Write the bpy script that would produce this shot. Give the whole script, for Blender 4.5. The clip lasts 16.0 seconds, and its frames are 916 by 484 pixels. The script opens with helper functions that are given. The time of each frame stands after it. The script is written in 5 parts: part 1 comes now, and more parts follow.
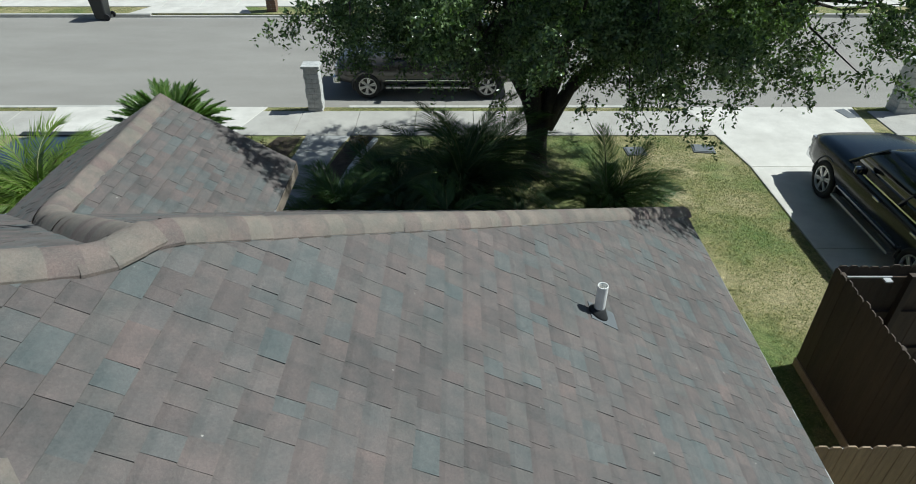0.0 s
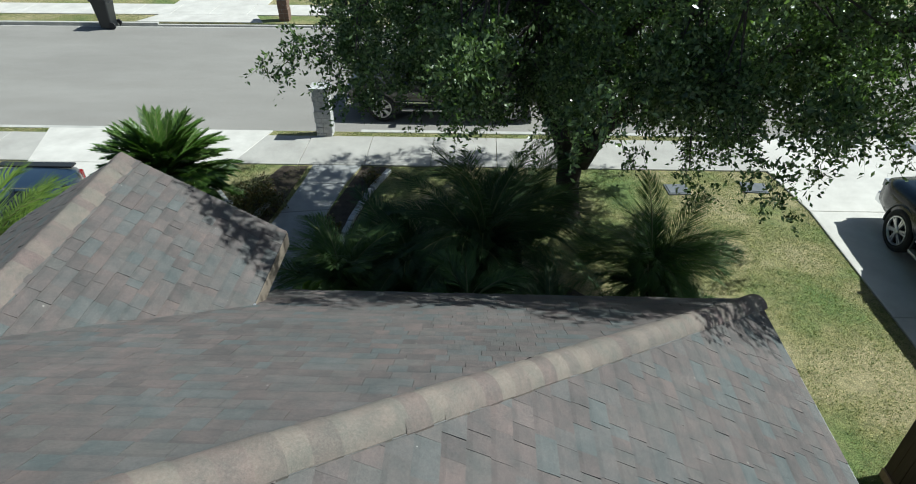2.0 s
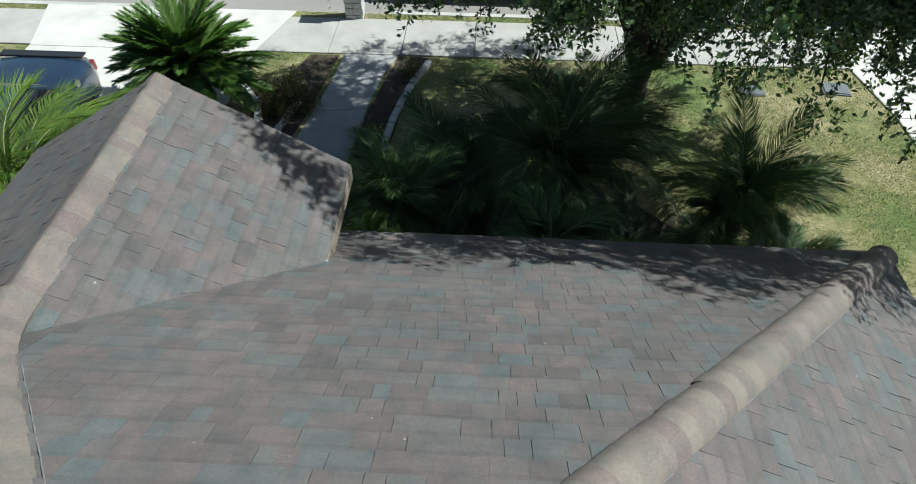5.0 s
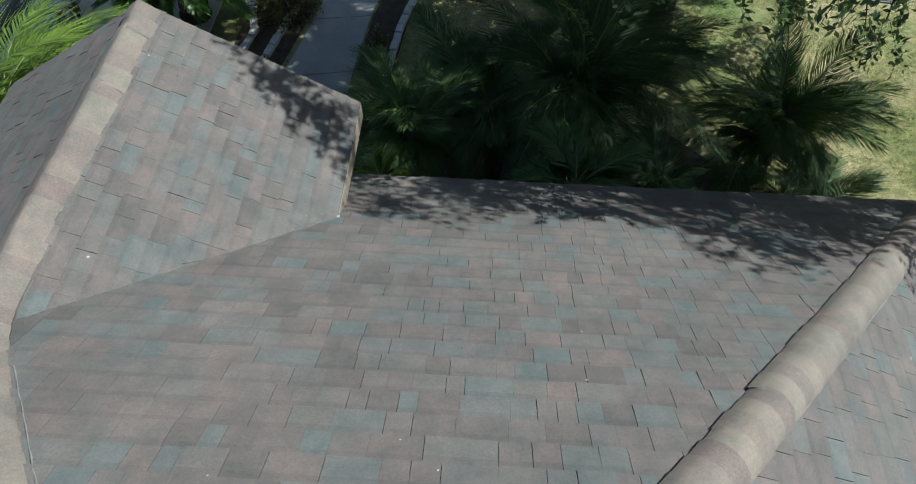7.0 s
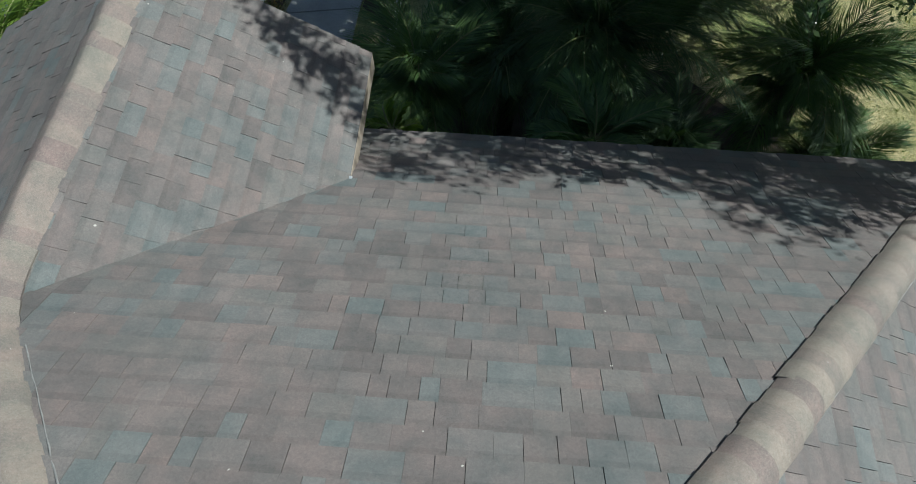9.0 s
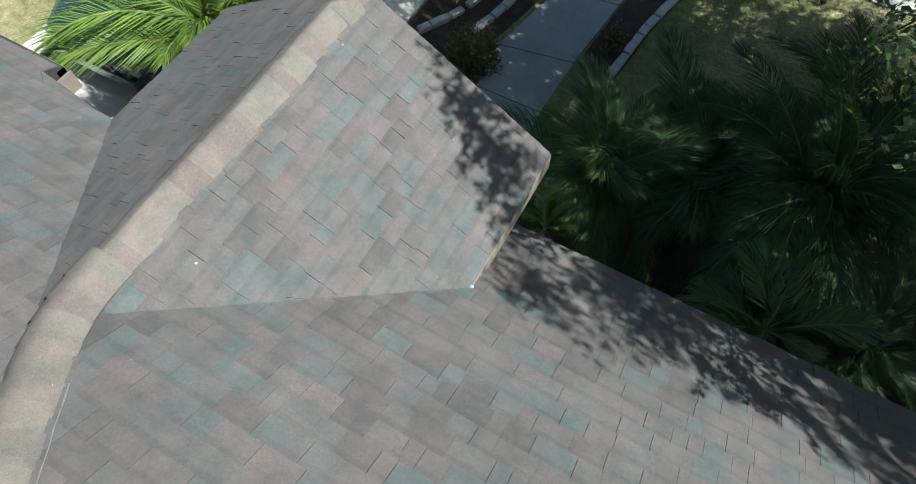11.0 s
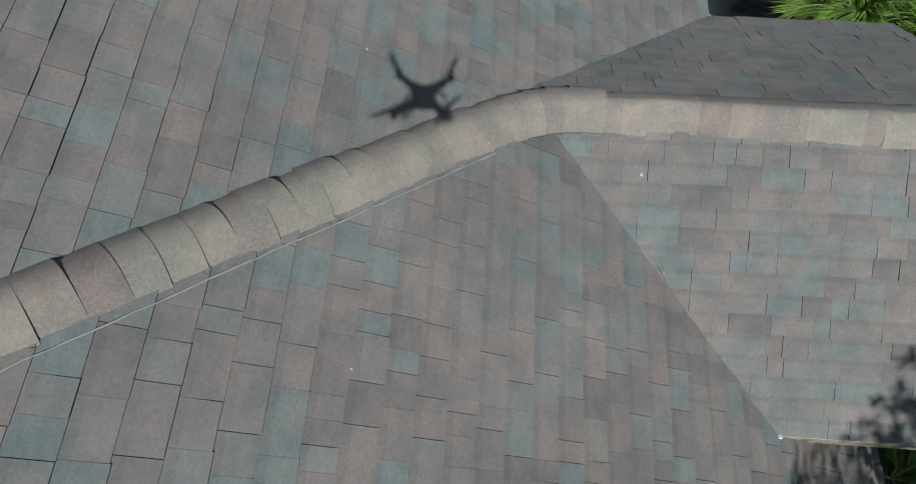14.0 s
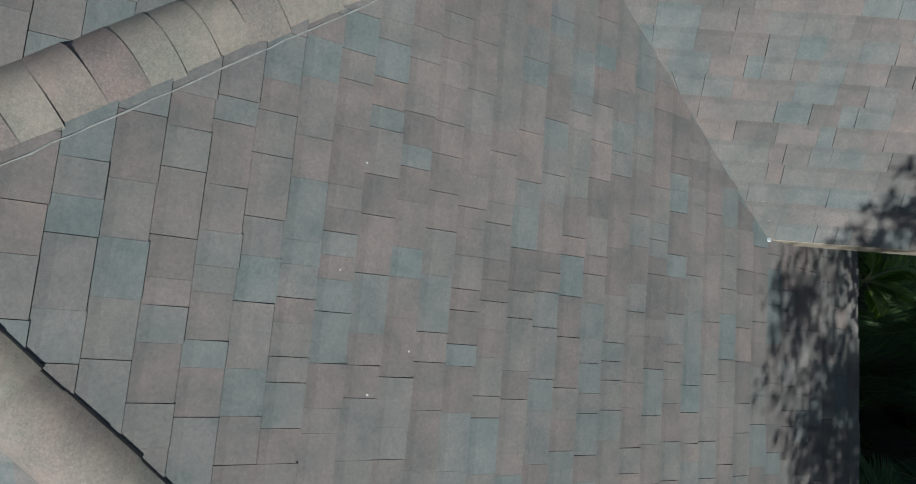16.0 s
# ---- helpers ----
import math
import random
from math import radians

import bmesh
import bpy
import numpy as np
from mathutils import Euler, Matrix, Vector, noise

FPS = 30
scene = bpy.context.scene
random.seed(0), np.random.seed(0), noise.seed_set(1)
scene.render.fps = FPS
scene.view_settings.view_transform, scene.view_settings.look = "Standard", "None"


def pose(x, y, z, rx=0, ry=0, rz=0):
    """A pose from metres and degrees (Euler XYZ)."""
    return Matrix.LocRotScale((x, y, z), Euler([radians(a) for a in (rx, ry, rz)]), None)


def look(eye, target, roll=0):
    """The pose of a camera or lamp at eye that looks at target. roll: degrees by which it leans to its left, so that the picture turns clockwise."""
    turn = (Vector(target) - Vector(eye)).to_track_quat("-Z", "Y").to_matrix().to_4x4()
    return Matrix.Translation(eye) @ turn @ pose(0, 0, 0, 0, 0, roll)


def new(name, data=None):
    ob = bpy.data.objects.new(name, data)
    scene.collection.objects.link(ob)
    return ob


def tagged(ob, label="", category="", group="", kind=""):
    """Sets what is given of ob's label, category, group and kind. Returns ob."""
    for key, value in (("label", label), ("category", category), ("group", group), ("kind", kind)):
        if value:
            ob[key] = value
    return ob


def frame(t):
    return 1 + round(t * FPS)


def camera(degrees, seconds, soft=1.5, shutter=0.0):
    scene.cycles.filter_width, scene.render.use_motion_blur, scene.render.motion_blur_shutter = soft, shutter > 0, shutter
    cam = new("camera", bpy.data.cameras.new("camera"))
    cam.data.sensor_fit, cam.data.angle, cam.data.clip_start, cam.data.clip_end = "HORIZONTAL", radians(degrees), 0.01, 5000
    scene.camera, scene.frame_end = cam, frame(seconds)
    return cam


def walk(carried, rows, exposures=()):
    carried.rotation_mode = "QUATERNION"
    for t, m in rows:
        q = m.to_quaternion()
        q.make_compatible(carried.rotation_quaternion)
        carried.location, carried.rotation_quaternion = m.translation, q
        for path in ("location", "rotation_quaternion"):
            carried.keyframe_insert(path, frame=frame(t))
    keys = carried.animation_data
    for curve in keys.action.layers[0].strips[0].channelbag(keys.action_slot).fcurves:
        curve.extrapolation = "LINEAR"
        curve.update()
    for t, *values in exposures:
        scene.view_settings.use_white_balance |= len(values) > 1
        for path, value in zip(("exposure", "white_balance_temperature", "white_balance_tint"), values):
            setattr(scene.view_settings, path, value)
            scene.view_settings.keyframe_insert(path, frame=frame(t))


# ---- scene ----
cam = camera(72.0, 16.0, 1.0)
METRES, EYE, TILT, LEAN, TURN = 6.0, 6.975, -35.3, 0.0, 0.0
ROWS = [
    (0.0, 0.0, 0.0, 0.0, -0.0, 0.0, 0.0),
    (0.5, 0.0089, 0.0564, 0.041, 1.0, -0.0, -0.7),
    (1.0, 0.0074, 0.1294, 0.0908, 1.29, 0.01, -0.88),
    (1.5, 0.0001, 0.2045, 0.1416, 1.41, -0.02, -0.95),
    (2.0, -0.0115, 0.2439, 0.1649, 1.54, -0.1, -1.05),
    (2.5, -0.0287, 0.2657, 0.1794, 1.72, -2.0, -1.18),
    (3.0, -0.0539, 0.29, 0.1981, 1.82, -6.93, -1.45),
    (3.5, -0.0807, 0.3198, 0.2177, 2.01, -10.52, -1.57),
    (4.0, -0.1066, 0.348, 0.2355, 2.12, -11.62, -1.73),
    (4.5, -0.1306, 0.3676, 0.2487, 2.18, -11.67, -1.82),
    (7.0, -0.1796, 0.4758, 0.3228, 2.54, -21.24, -2.16),
    (7.5, -0.1822, 0.4739, 0.3213, 2.58, -27.3, -2.34),
    (8.0, -0.1881, 0.4666, 0.3167, 2.62, -27.34, -2.38),
    (10.5, -0.2137, 0.6312, 0.4271, 9.92, -27.82, -6.75),
    (11.0, -0.2223, 0.6539, 0.4309, 25.17, -30.42, -15.99),
    (11.5, -0.2317, 0.6652, 0.4238, 50.1, -39.56, -27.55),
    (12.0, -0.2343, 0.6664, 0.4223, 59.35, -44.1, -30.41),
    (12.5, -0.2399, 0.6517, 0.4113, 81.66, -55.89, -33.94),
    (13.0, -0.2524, 0.6439, 0.4063, 92.75, -62.28, -34.36),
    (13.5, -0.2605, 0.6397, 0.4051, 94.38, -63.57, -34.35),
    (14.0, -0.2618, 0.6286, 0.3977, 94.73, -68.85, -34.42),
    (14.5, -0.262, 0.6183, 0.3879, 94.8, -74.86, -34.58),
    (15.0, -0.2575, 0.6091, 0.3838, 95.02, -80.5, -34.6),
    (15.5, -0.2488, 0.6119, 0.3891, 95.32, -84.32, -34.6),
    (16.0, -0.2437, 0.62, 0.3963, 95.63, -85.55, -34.72),
]
EXPOSURES = [(t, e + 0.41, 5800, -1) for t, e in ((0.0, -0.25), (2.0, -0.1), (3.5, -0.03), (7.0, 0.22), (7.5, 0.12), (8.2, 0.09), (10.5, 0.46), (11.2, 0.52), (12.0, 0.33), (12.5, 0.09), (16.0, 0.01))]
walk(cam, [(t, pose(0, 0, EYE, TILT, LEAN, TURN) @ pose(METRES * x, METRES * y, METRES * z, 90 + pitch, roll, yaw)) for t, x, y, z, yaw, pitch, roll in ROWS], EXPOSURES)

# ---- light: clear midday sky, sun from the +x side ----
SUN_EL, SUN_AZ = 51.5, 11.5
SUN_DIR = Vector((math.cos(radians(SUN_EL)) * math.cos(radians(SUN_AZ)), math.cos(radians(SUN_EL)) * math.sin(radians(SUN_AZ)), math.sin(radians(SUN_EL))))
world = bpy.data.worlds.new("sky")
scene.world = world
world.use_nodes = True
wn = world.node_tree
sky = wn.nodes.new("ShaderNodeTexSky")
sky.sky_type, sky.sun_disc = "NISHITA", False
sky.sun_elevation, sky.sun_rotation = radians(SUN_EL), radians(90 - SUN_AZ)
sky.dust_density = 1.5
wn.links.new(sky.outputs[0], wn.nodes["Background"].inputs[0])
wn.nodes["Background"].inputs[1].default_value = 0.052
sun = new("sun", bpy.data.lights.new("sun", "SUN"))
sun.data.energy, sun.data.angle, sun.data.color = 4.95, radians(0.53), (1.0, 0.955, 0.89)
sun.matrix_world = look(SUN_DIR * 60, (0, 0, 0))


# ---- materials ----
def node_material(name, rough=0.8, metal=0.0, coat=0.0):
    m = bpy.data.materials.new(name)
    m.use_nodes = True
    nt = m.node_tree
    b = nt.nodes["Principled BSDF"]
    b.inputs["Roughness"].default_value = rough
    b.inputs["Metallic"].default_value = metal
    b.inputs["Coat Weight"].default_value = coat
    b.inputs["Coat Roughness"].default_value = 0.05
    return m, nt, b


def noise_node(nt, scale, detail=4.0, rough=0.6, stretch=None):
    n = nt.nodes.new("ShaderNodeTexNoise")
    n.inputs["Scale"].default_value = scale
    n.inputs["Detail"].default_value = detail
    n.inputs["Roughness"].default_value = rough
    co = nt.nodes.new("ShaderNodeNewGeometry").outputs["Position"]
    if stretch:
        mp = nt.nodes.new("ShaderNodeVectorMath")
        mp.operation = "MULTIPLY"
        mp.inputs[1].default_value = stretch
        nt.links.new(co, mp.inputs[0])
        co = mp.outputs[0]
    nt.links.new(co, n.inputs["Vector"])
    return n.outputs["Fac"]


def ramp_node(nt, fac, stops):
    r = nt.nodes.new("ShaderNodeValToRGB")
    e = r.color_ramp.elements
    while len(e) < len(stops):
        e.new(0.5)
    for k, (p, c) in zip(e, stops):
        k.position, k.color = p, (*c, 1)
    nt.links.new(fac, r.inputs[0])
    return r.outputs[0]


def mix_node(nt, a, b, fac, mode="MIX"):
    m = nt.nodes.new("ShaderNodeMix")
    m.data_type, m.blend_type = "RGBA", mode
    for sock, v in ((m.inputs[0], fac), (m.inputs[6], a), (m.inputs[7], b)):
        if isinstance(v, (int, float)):
            sock.default_value = v
        elif isinstance(v, tuple):
            sock.default_value = (*v, 1)
        else:
            nt.links.new(v, sock)
    return m.outputs[2]


def bump_node(nt, b, fac, strength=0.3, dist=0.01):
    n = nt.nodes.new("ShaderNodeBump")
    n.inputs["Strength"].default_value, n.inputs["Distance"].default_value = strength, dist
    nt.links.new(fac, n.inputs["Height"])
    nt.links.new(n.outputs[0], b.inputs["Normal"])


def surface(name, c0, c1, scale=6.0, fine=90.0, rough=0.85, bump=0.3, metal=0.0, coat=0.0, fine_amount=0.25, stretch=None, dist=0.006):
    """Two-scale mottled surface: broad stains between c0 and c1, fine grain and relief."""
    m, nt, b = node_material(name, rough, metal, coat)
    broad = ramp_node(nt, noise_node(nt, scale, 5.0, 0.65, stretch), [(0.3, c0), (0.72, c1)])
    grain = noise_node(nt, fine, 3.0, 0.7, stretch)
    g = ramp_node(nt, grain, [(0.25, (0.55,) * 3), (0.75, (1.3,) * 3)])
    nt.links.new(mix_node(nt, broad, g, fine_amount, "MULTIPLY"), b.inputs["Base Color"])
    if bump:
        bump_node(nt, b, grain, bump, dist)
    return m


def plain(name, c, rough=0.5, metal=0.0, coat=0.0):
    m, nt, b = node_material(name, rough, metal, coat)
    n = ramp_node(nt, noise_node(nt, 9.0), [(0.2, tuple(v * 0.85 for v in c)), (0.8, tuple(min(v * 1.12, 1) for v in c))])
    nt.links.new(n, b.inputs["Base Color"])
    return m


def shingle_material(name, single, tones, tan=0.0):
    """Mineral granule shingles; each piece takes its own tone."""
    m, nt, b = node_material(name, 0.88)
    if single:
        r = nt.nodes.new("ShaderNodeObjectInfo").outputs["Random"]
    else:
        r = nt.nodes.new("ShaderNodeNewGeometry").outputs["Random Per Island"]
    tone = ramp_node(nt, r, tones)
    blotch = ramp_node(nt, noise_node(nt, 7.0, 4.0, 0.6), [(0.36, (0.85, 0.89, 0.88)), (0.64, (1.15, 1.09, 1.06))])
    c = mix_node(nt, tone, blotch, 1.0, "MULTIPLY")
    streak = ramp_node(nt, noise_node(nt, 1.1, 5.0, 0.6), [(0.35, (0.88, 0.89, 0.88)), (0.7, (1.12, 1.1, 1.08))])
    c = mix_node(nt, c, streak, 1.0, "MULTIPLY")
    gran = noise_node(nt, 420.0, 2.0, 0.8)
    c = mix_node(nt, c, ramp_node(nt, gran, [(0.3, (0.62,) * 3), (0.7, (1.38,) * 3)]), 0.8, "MULTIPLY")
    mottle = ramp_node(nt, noise_node(nt, 75.0, 4.0, 0.75), [(0.34, (0.76, 0.76, 0.76)), (0.66, (1.26, 1.25, 1.24))])
    c = mix_node(nt, c, mottle, 0.5, "MULTIPLY")
    specks = ramp_node(nt, noise_node(nt, 23.0, 1.0, 0.4), [(0.825, (0, 0, 0)), (0.84, (1, 1, 1))])
    c = mix_node(nt, c, (0.34, 0.32, 0.29), specks)
    if tan:
        fleck = ramp_node(nt, noise_node(nt, 130.0, 4.0, 0.75), [(0.50, (0, 0, 0)), (0.70, (tan, tan, tan))])
        c = mix_node(nt, c, (0.30, 0.28, 0.24), fleck)
    nt.links.new(c, b.inputs["Base Color"])
    bump_node(nt, b, gran, 0.5, 0.003)
    return m


MAUVE, DARK, BLUE, ROSE, GREY = (0.113, 0.097, 0.095), (0.090, 0.081, 0.080), (0.098, 0.108, 0.110), (0.127, 0.104, 0.100), (0.110, 0.105, 0.102)
TONES = [(0.0, DARK), (0.2, MAUVE), (0.36, GREY), (0.52, MAUVE), (0.66, BLUE), (0.82, ROSE), (1.0, BLUE)]
CAP_TONES = [(0.0, (0.146, 0.124, 0.111)), (0.2, (0.168, 0.145, 0.127)), (0.36, (0.130, 0.100, 0.096)), (0.5, (0.158, 0.138, 0.123)), (0.66, (0.180, 0.158, 0.136)), (0.8, (0.138, 0.110, 0.104)), (1.0, (0.171, 0.150, 0.130))]
M_SHINGLE = shingle_material("granule_shingle", False, TONES)
M_SHINGLE_ONE = shingle_material("granule_shingle_piece", True, TONES)
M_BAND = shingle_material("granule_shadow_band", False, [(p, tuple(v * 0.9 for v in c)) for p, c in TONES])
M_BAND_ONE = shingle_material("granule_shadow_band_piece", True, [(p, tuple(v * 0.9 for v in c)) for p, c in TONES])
M_CAP = shingle_material("granule_cap_shingle", True, CAP_TONES, 0.32)
M_DECK = surface("bitumen_underlay", (0.028, 0.026, 0.026), (0.045, 0.042, 0.04), 8, 150)
M_CONCRETE = surface("pale_concrete", (0.47, 0.445, 0.405), (0.63, 0.60, 0.55), 1.3, 60, 0.9, 0.25, fine_amount=0.3)
M_SIDEWALK = surface("sidewalk_concrete", (0.34, 0.322, 0.292), (0.45, 0.428, 0.39), 1.6, 60, 0.9, 0.25, fine_amount=0.35)
# Path concrete; the tree's shade on it is partly put into its grey.
M_CONCRETE_OLD = surface("weathered_shaded_concrete", (0.25, 0.25, 0.245), (0.37, 0.365, 0.35), 1.7, 55, 0.9, 0.3, fine_amount=0.35)
M_ASPHALT = surface("sun_bleached_asphalt", (0.232, 0.217, 0.196), (0.298, 0.280, 0.254), 0.6, 140, 0.92, 0.5, fine_amount=0.5, stretch=(0.35, 1, 1))
M_KERB = surface("kerb_concrete", (0.36, 0.35, 0.32), (0.52, 0.50, 0.46), 2.5, 60, 0.9, 0.3)
M_SOIL = surface("mulch_soil", (0.030, 0.022, 0.015), (0.085, 0.062, 0.04), 6, 60, 0.95, 0.8, fine_amount=0.6, dist=0.02)
M_STUCCO = surface("tan_stucco", (0.42, 0.35, 0.27), (0.50, 0.43, 0.34), 2, 120, 0.9, 0.4)
M_FASCIA = surface("painted_fascia", (0.20, 0.165, 0.13), (0.26, 0.215, 0.17), 5, 80, 0.6, 0.1)
M_METAL_EDGE = plain("galvanised_flashing", (0.55, 0.56, 0.57), 0.4, 0.7)
# Cedar in two tones: shade put into the fence colour, sun into the gate's.
M_FENCE = surface("shaded_stained_cedar_board", (0.040, 0.029, 0.021), (0.075, 0.052, 0.036), 3, 50, 0.8, 0.4, stretch=(1, 1, 0.12), fine_amount=0.5)
M_FENCE_LIT = surface("sunlit_cedar_board", (0.24, 0.175, 0.115), (0.36, 0.27, 0.18), 3, 50, 0.8, 0.4, stretch=(1, 1, 0.12), fine_amount=0.5)
M_BARK = surface("oak_bark", (0.028, 0.023, 0.019), (0.075, 0.063, 0.052), 9, 45, 0.95, 1.0, stretch=(1, 1, 0.3), fine_amount=0.6, dist=0.03)
# Pale tone laid on as a line for the sunlit edge of the caps.
M_LIT_EDGE = surface("pale_lit_edge", (0.15, 0.145, 0.14), (0.23, 0.225, 0.215), 30, 200)
M_PVC = plain("white_pvc", (0.78, 0.77, 0.74), 0.35)
M_RUBBER = plain("black_rubber", (0.02, 0.02, 0.021), 0.75)
M_STONE = surface("white_washed_stone", (0.38, 0.38, 0.37), (0.62, 0.61, 0.59), 9, 60, 0.9, 0.8, dist=0.02)
M_PLASTIC = plain("dark_plastic", (0.022, 0.024, 0.026), 0.45)
M_GREYLID = surface("grey_composite", (0.10, 0.11, 0.12), (0.16, 0.17, 0.18), 8, 80, 0.8, 0.2)


def leaf_material(name, c0, c1, trans, rough=0.45, lo=0.25, hi=0.8):
    m, nt, b = node_material(name, rough)
    r = nt.nodes.new("ShaderNodeNewGeometry").outputs["Random Per Island"]
    c = ramp_node(nt, r, [(0.0, c0), (0.6, tuple((p + q) / 2 for p, q in zip(c0, c1))), (1.0, c1)])
    v = ramp_node(nt, noise_node(nt, 1.6, 3.0), [(lo, (0.75, 0.78, 0.7)), (hi, (1.25, 1.2, 1.1))])
    c = mix_node(nt, c, v, 1.0, "MULTIPLY")
    nt.links.new(c, b.inputs["Base Color"])
    tr = nt.nodes.new("ShaderNodeBsdfTranslucent")
    nt.links.new(mix_node(nt, c, (1.2, 1.5, 0.5), 1.0, "MULTIPLY"), tr.inputs["Color"])
    mx = nt.nodes.new("ShaderNodeMixShader")
    mx.inputs[0].default_value = trans
    nt.links.new(b.outputs[0], mx.inputs[1])
    nt.links.new(tr.outputs[0], mx.inputs[2])
    nt.links.new(mx.outputs[0], nt.nodes["Material Output"].inputs[0])
    return m


M_OAK = leaf_material("oak_leaf", (0.034, 0.062, 0.028), (0.26, 0.345, 0.18), 0.30, 0.25)
# Sunny, shaded and half-shaded leaflets: the shade is put into the leaf colour.
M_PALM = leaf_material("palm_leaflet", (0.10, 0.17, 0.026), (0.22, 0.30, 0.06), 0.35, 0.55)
M_PALM_SHADED = leaf_material("shade_palm_leaflet", (0.034, 0.066, 0.028), (0.078, 0.130, 0.048), 0.30, 0.6)
M_PALM_HALF_SHADED = leaf_material("half_shade_palm_leaflet", (0.05, 0.095, 0.032), (0.12, 0.19, 0.06), 0.3, 0.6)
M_SAGO = leaf_material("sago_leaflet", (0.062, 0.130, 0.026), (0.140, 0.225, 0.052), 0.22, 0.35)
M_SHRUB = leaf_material("shrub_leaf", (0.045, 0.075, 0.020), (0.19, 0.125, 0.04), 0.2, 0.5)
M_GRASS = leaf_material("grass_blade", (0.085, 0.145, 0.038), (0.44, 0.40, 0.22), 0.2, 0.6)
M_RACHIS = plain("palm_stalk", (0.16, 0.17, 0.06), 0.6)


def lawn_material():
    m, nt, b = node_material("lawn", 0.95)
    base = ramp_node(nt, noise_node(nt, 0.55, 4.0, 0.6), [(0.36, (0.130, 0.180, 0.058)), (0.5, (0.235, 0.225, 0.105)), (0.62, (0.350, 0.305, 0.185))])
    clump = noise_node(nt, 8.0, 6.0, 0.8)
    c = mix_node(nt, base, ramp_node(nt, clump, [(0.34, (0.42, 0.5, 0.38)), (0.66, (1.5, 1.42, 1.3))]), 0.85, "MULTIPLY")
    tuft = noise_node(nt, 48.0, 3.0, 0.8)
    c = mix_node(nt, c, ramp_node(nt, tuft, [(0.32, (0.5, 0.56, 0.45)), (0.5, (1.0, 1.0, 1.0)), (0.68, (1.7, 1.6, 1.5))]), 0.8, "MULTIPLY")
    nt.links.new(c, b.inputs["Base Color"])
    bump_node(nt, b, noise_node(nt, 60.0, 3.0, 0.8), 0.9, 0.03)
    return m


M_LAWN = lawn_material()


# ---- mesh helpers ----
def mesh_object(name, verts, faces, material, parent=None, label="", smooth=False):
    me = bpy.data.meshes.new(name)
    me.from_pydata([tuple(v) for v in verts], [], faces)
    me.materials.append(material)
    if smooth:
        me.shade_smooth()
    ob = new(name, me)
    ob.parent = parent
    if label:
        tagged(ob, label)
    return ob


def part(name, bm, material, parent, label="", smooth=False):
    """Links a bmesh as one mesh object under a thing or a part."""
    me = bpy.data.meshes.new(name)
    bm.normal_update()
    bm.to_mesh(me)
    bm.free()
    me.materials.append(material)
    if smooth:
        me.shade_smooth()
    ob = new(name, me)
    ob.parent = parent
    if label:
        tagged(ob, label)
    return ob


def thing(name, label, category, at=(0, 0, 0), rz=0.0, group="", kind=""):
    ob = new(name)
    ob.matrix_world = pose(*at, 0, 0, rz)
    return tagged(ob, label, category, group, kind)


def box(bm, lo, hi, bevel=0.0, m=None):
    g = bmesh.ops.create_cube(bm, size=1.0)["verts"]
    lo, hi = Vector(lo), Vector(hi)
    for v in g:
        v.co = Vector(((lo[i] + hi[i]) / 2 + v.co[i] * (hi[i] - lo[i]) for i in range(3)))
    if bevel:
        es = list({e for v in g for e in v.link_edges})
        out = bmesh.ops.bevel(bm, geom=es, offset=bevel, segments=2, affect="EDGES", profile=0.6)
        g = list({v for f in out["faces"] for v in f.verts} | {v for v in g if v.is_valid})
    if m is not None:
        for v in g:
            v.co = m @ v.co
    return bm


def boxes(*args, bevel=0.0):
    bm = bmesh.new()
    for lo, hi in args:
        box(bm, lo, hi, bevel)
    return bm


def tube(bm, path, radii, n=8, cap=True):
    """A tapered tube along a list of points."""
    rings = []
    for i, p in enumerate(path):
        p = Vector(p)
        d = (Vector(path[min(i + 1, len(path) - 1)]) - Vector(path[max(i - 1, 0)])).normalized()
        a = d.orthogonal().normalized() if abs(d.z) < 0.99 else Vector((1, 0, 0))
        if abs(d.z) < 0.99:
            a = d.cross(Vector((0, 0, 1))).normalized()
        b = d.cross(a)
        rings.append([bm.verts.new(p + float(radii[i]) * (math.cos(k * 2 * math.pi / n) * a + math.sin(k * 2 * math.pi / n) * b)) for k in range(n)])
    for r, s in zip(rings, rings[1:]):
        for k in range(n):
            bm.faces.new((r[k], r[(k + 1) % n], s[(k + 1) % n], s[k]))
    if cap:
        bm.faces.new(rings[0][::-1])
        bm.faces.new(rings[-1])
    return bm


def loft(bm, sections, close=True):
    """Skins rings of equal length, given as lists of points."""
    rings = [[bm.verts.new(p) for p in s] for s in sections]
    n = len(rings[0])
    for r, s in zip(rings, rings[1:]):
        for k in range(n):
            bm.faces.new((r[k], r[(k + 1) % n], s[(k + 1) % n], s[k]))
    if close:
        bm.faces.new(rings[0][::-1])
        bm.faces.new(rings[-1])
    bmesh.ops.recalc_face_normals(bm, faces=bm.faces)
    return bm


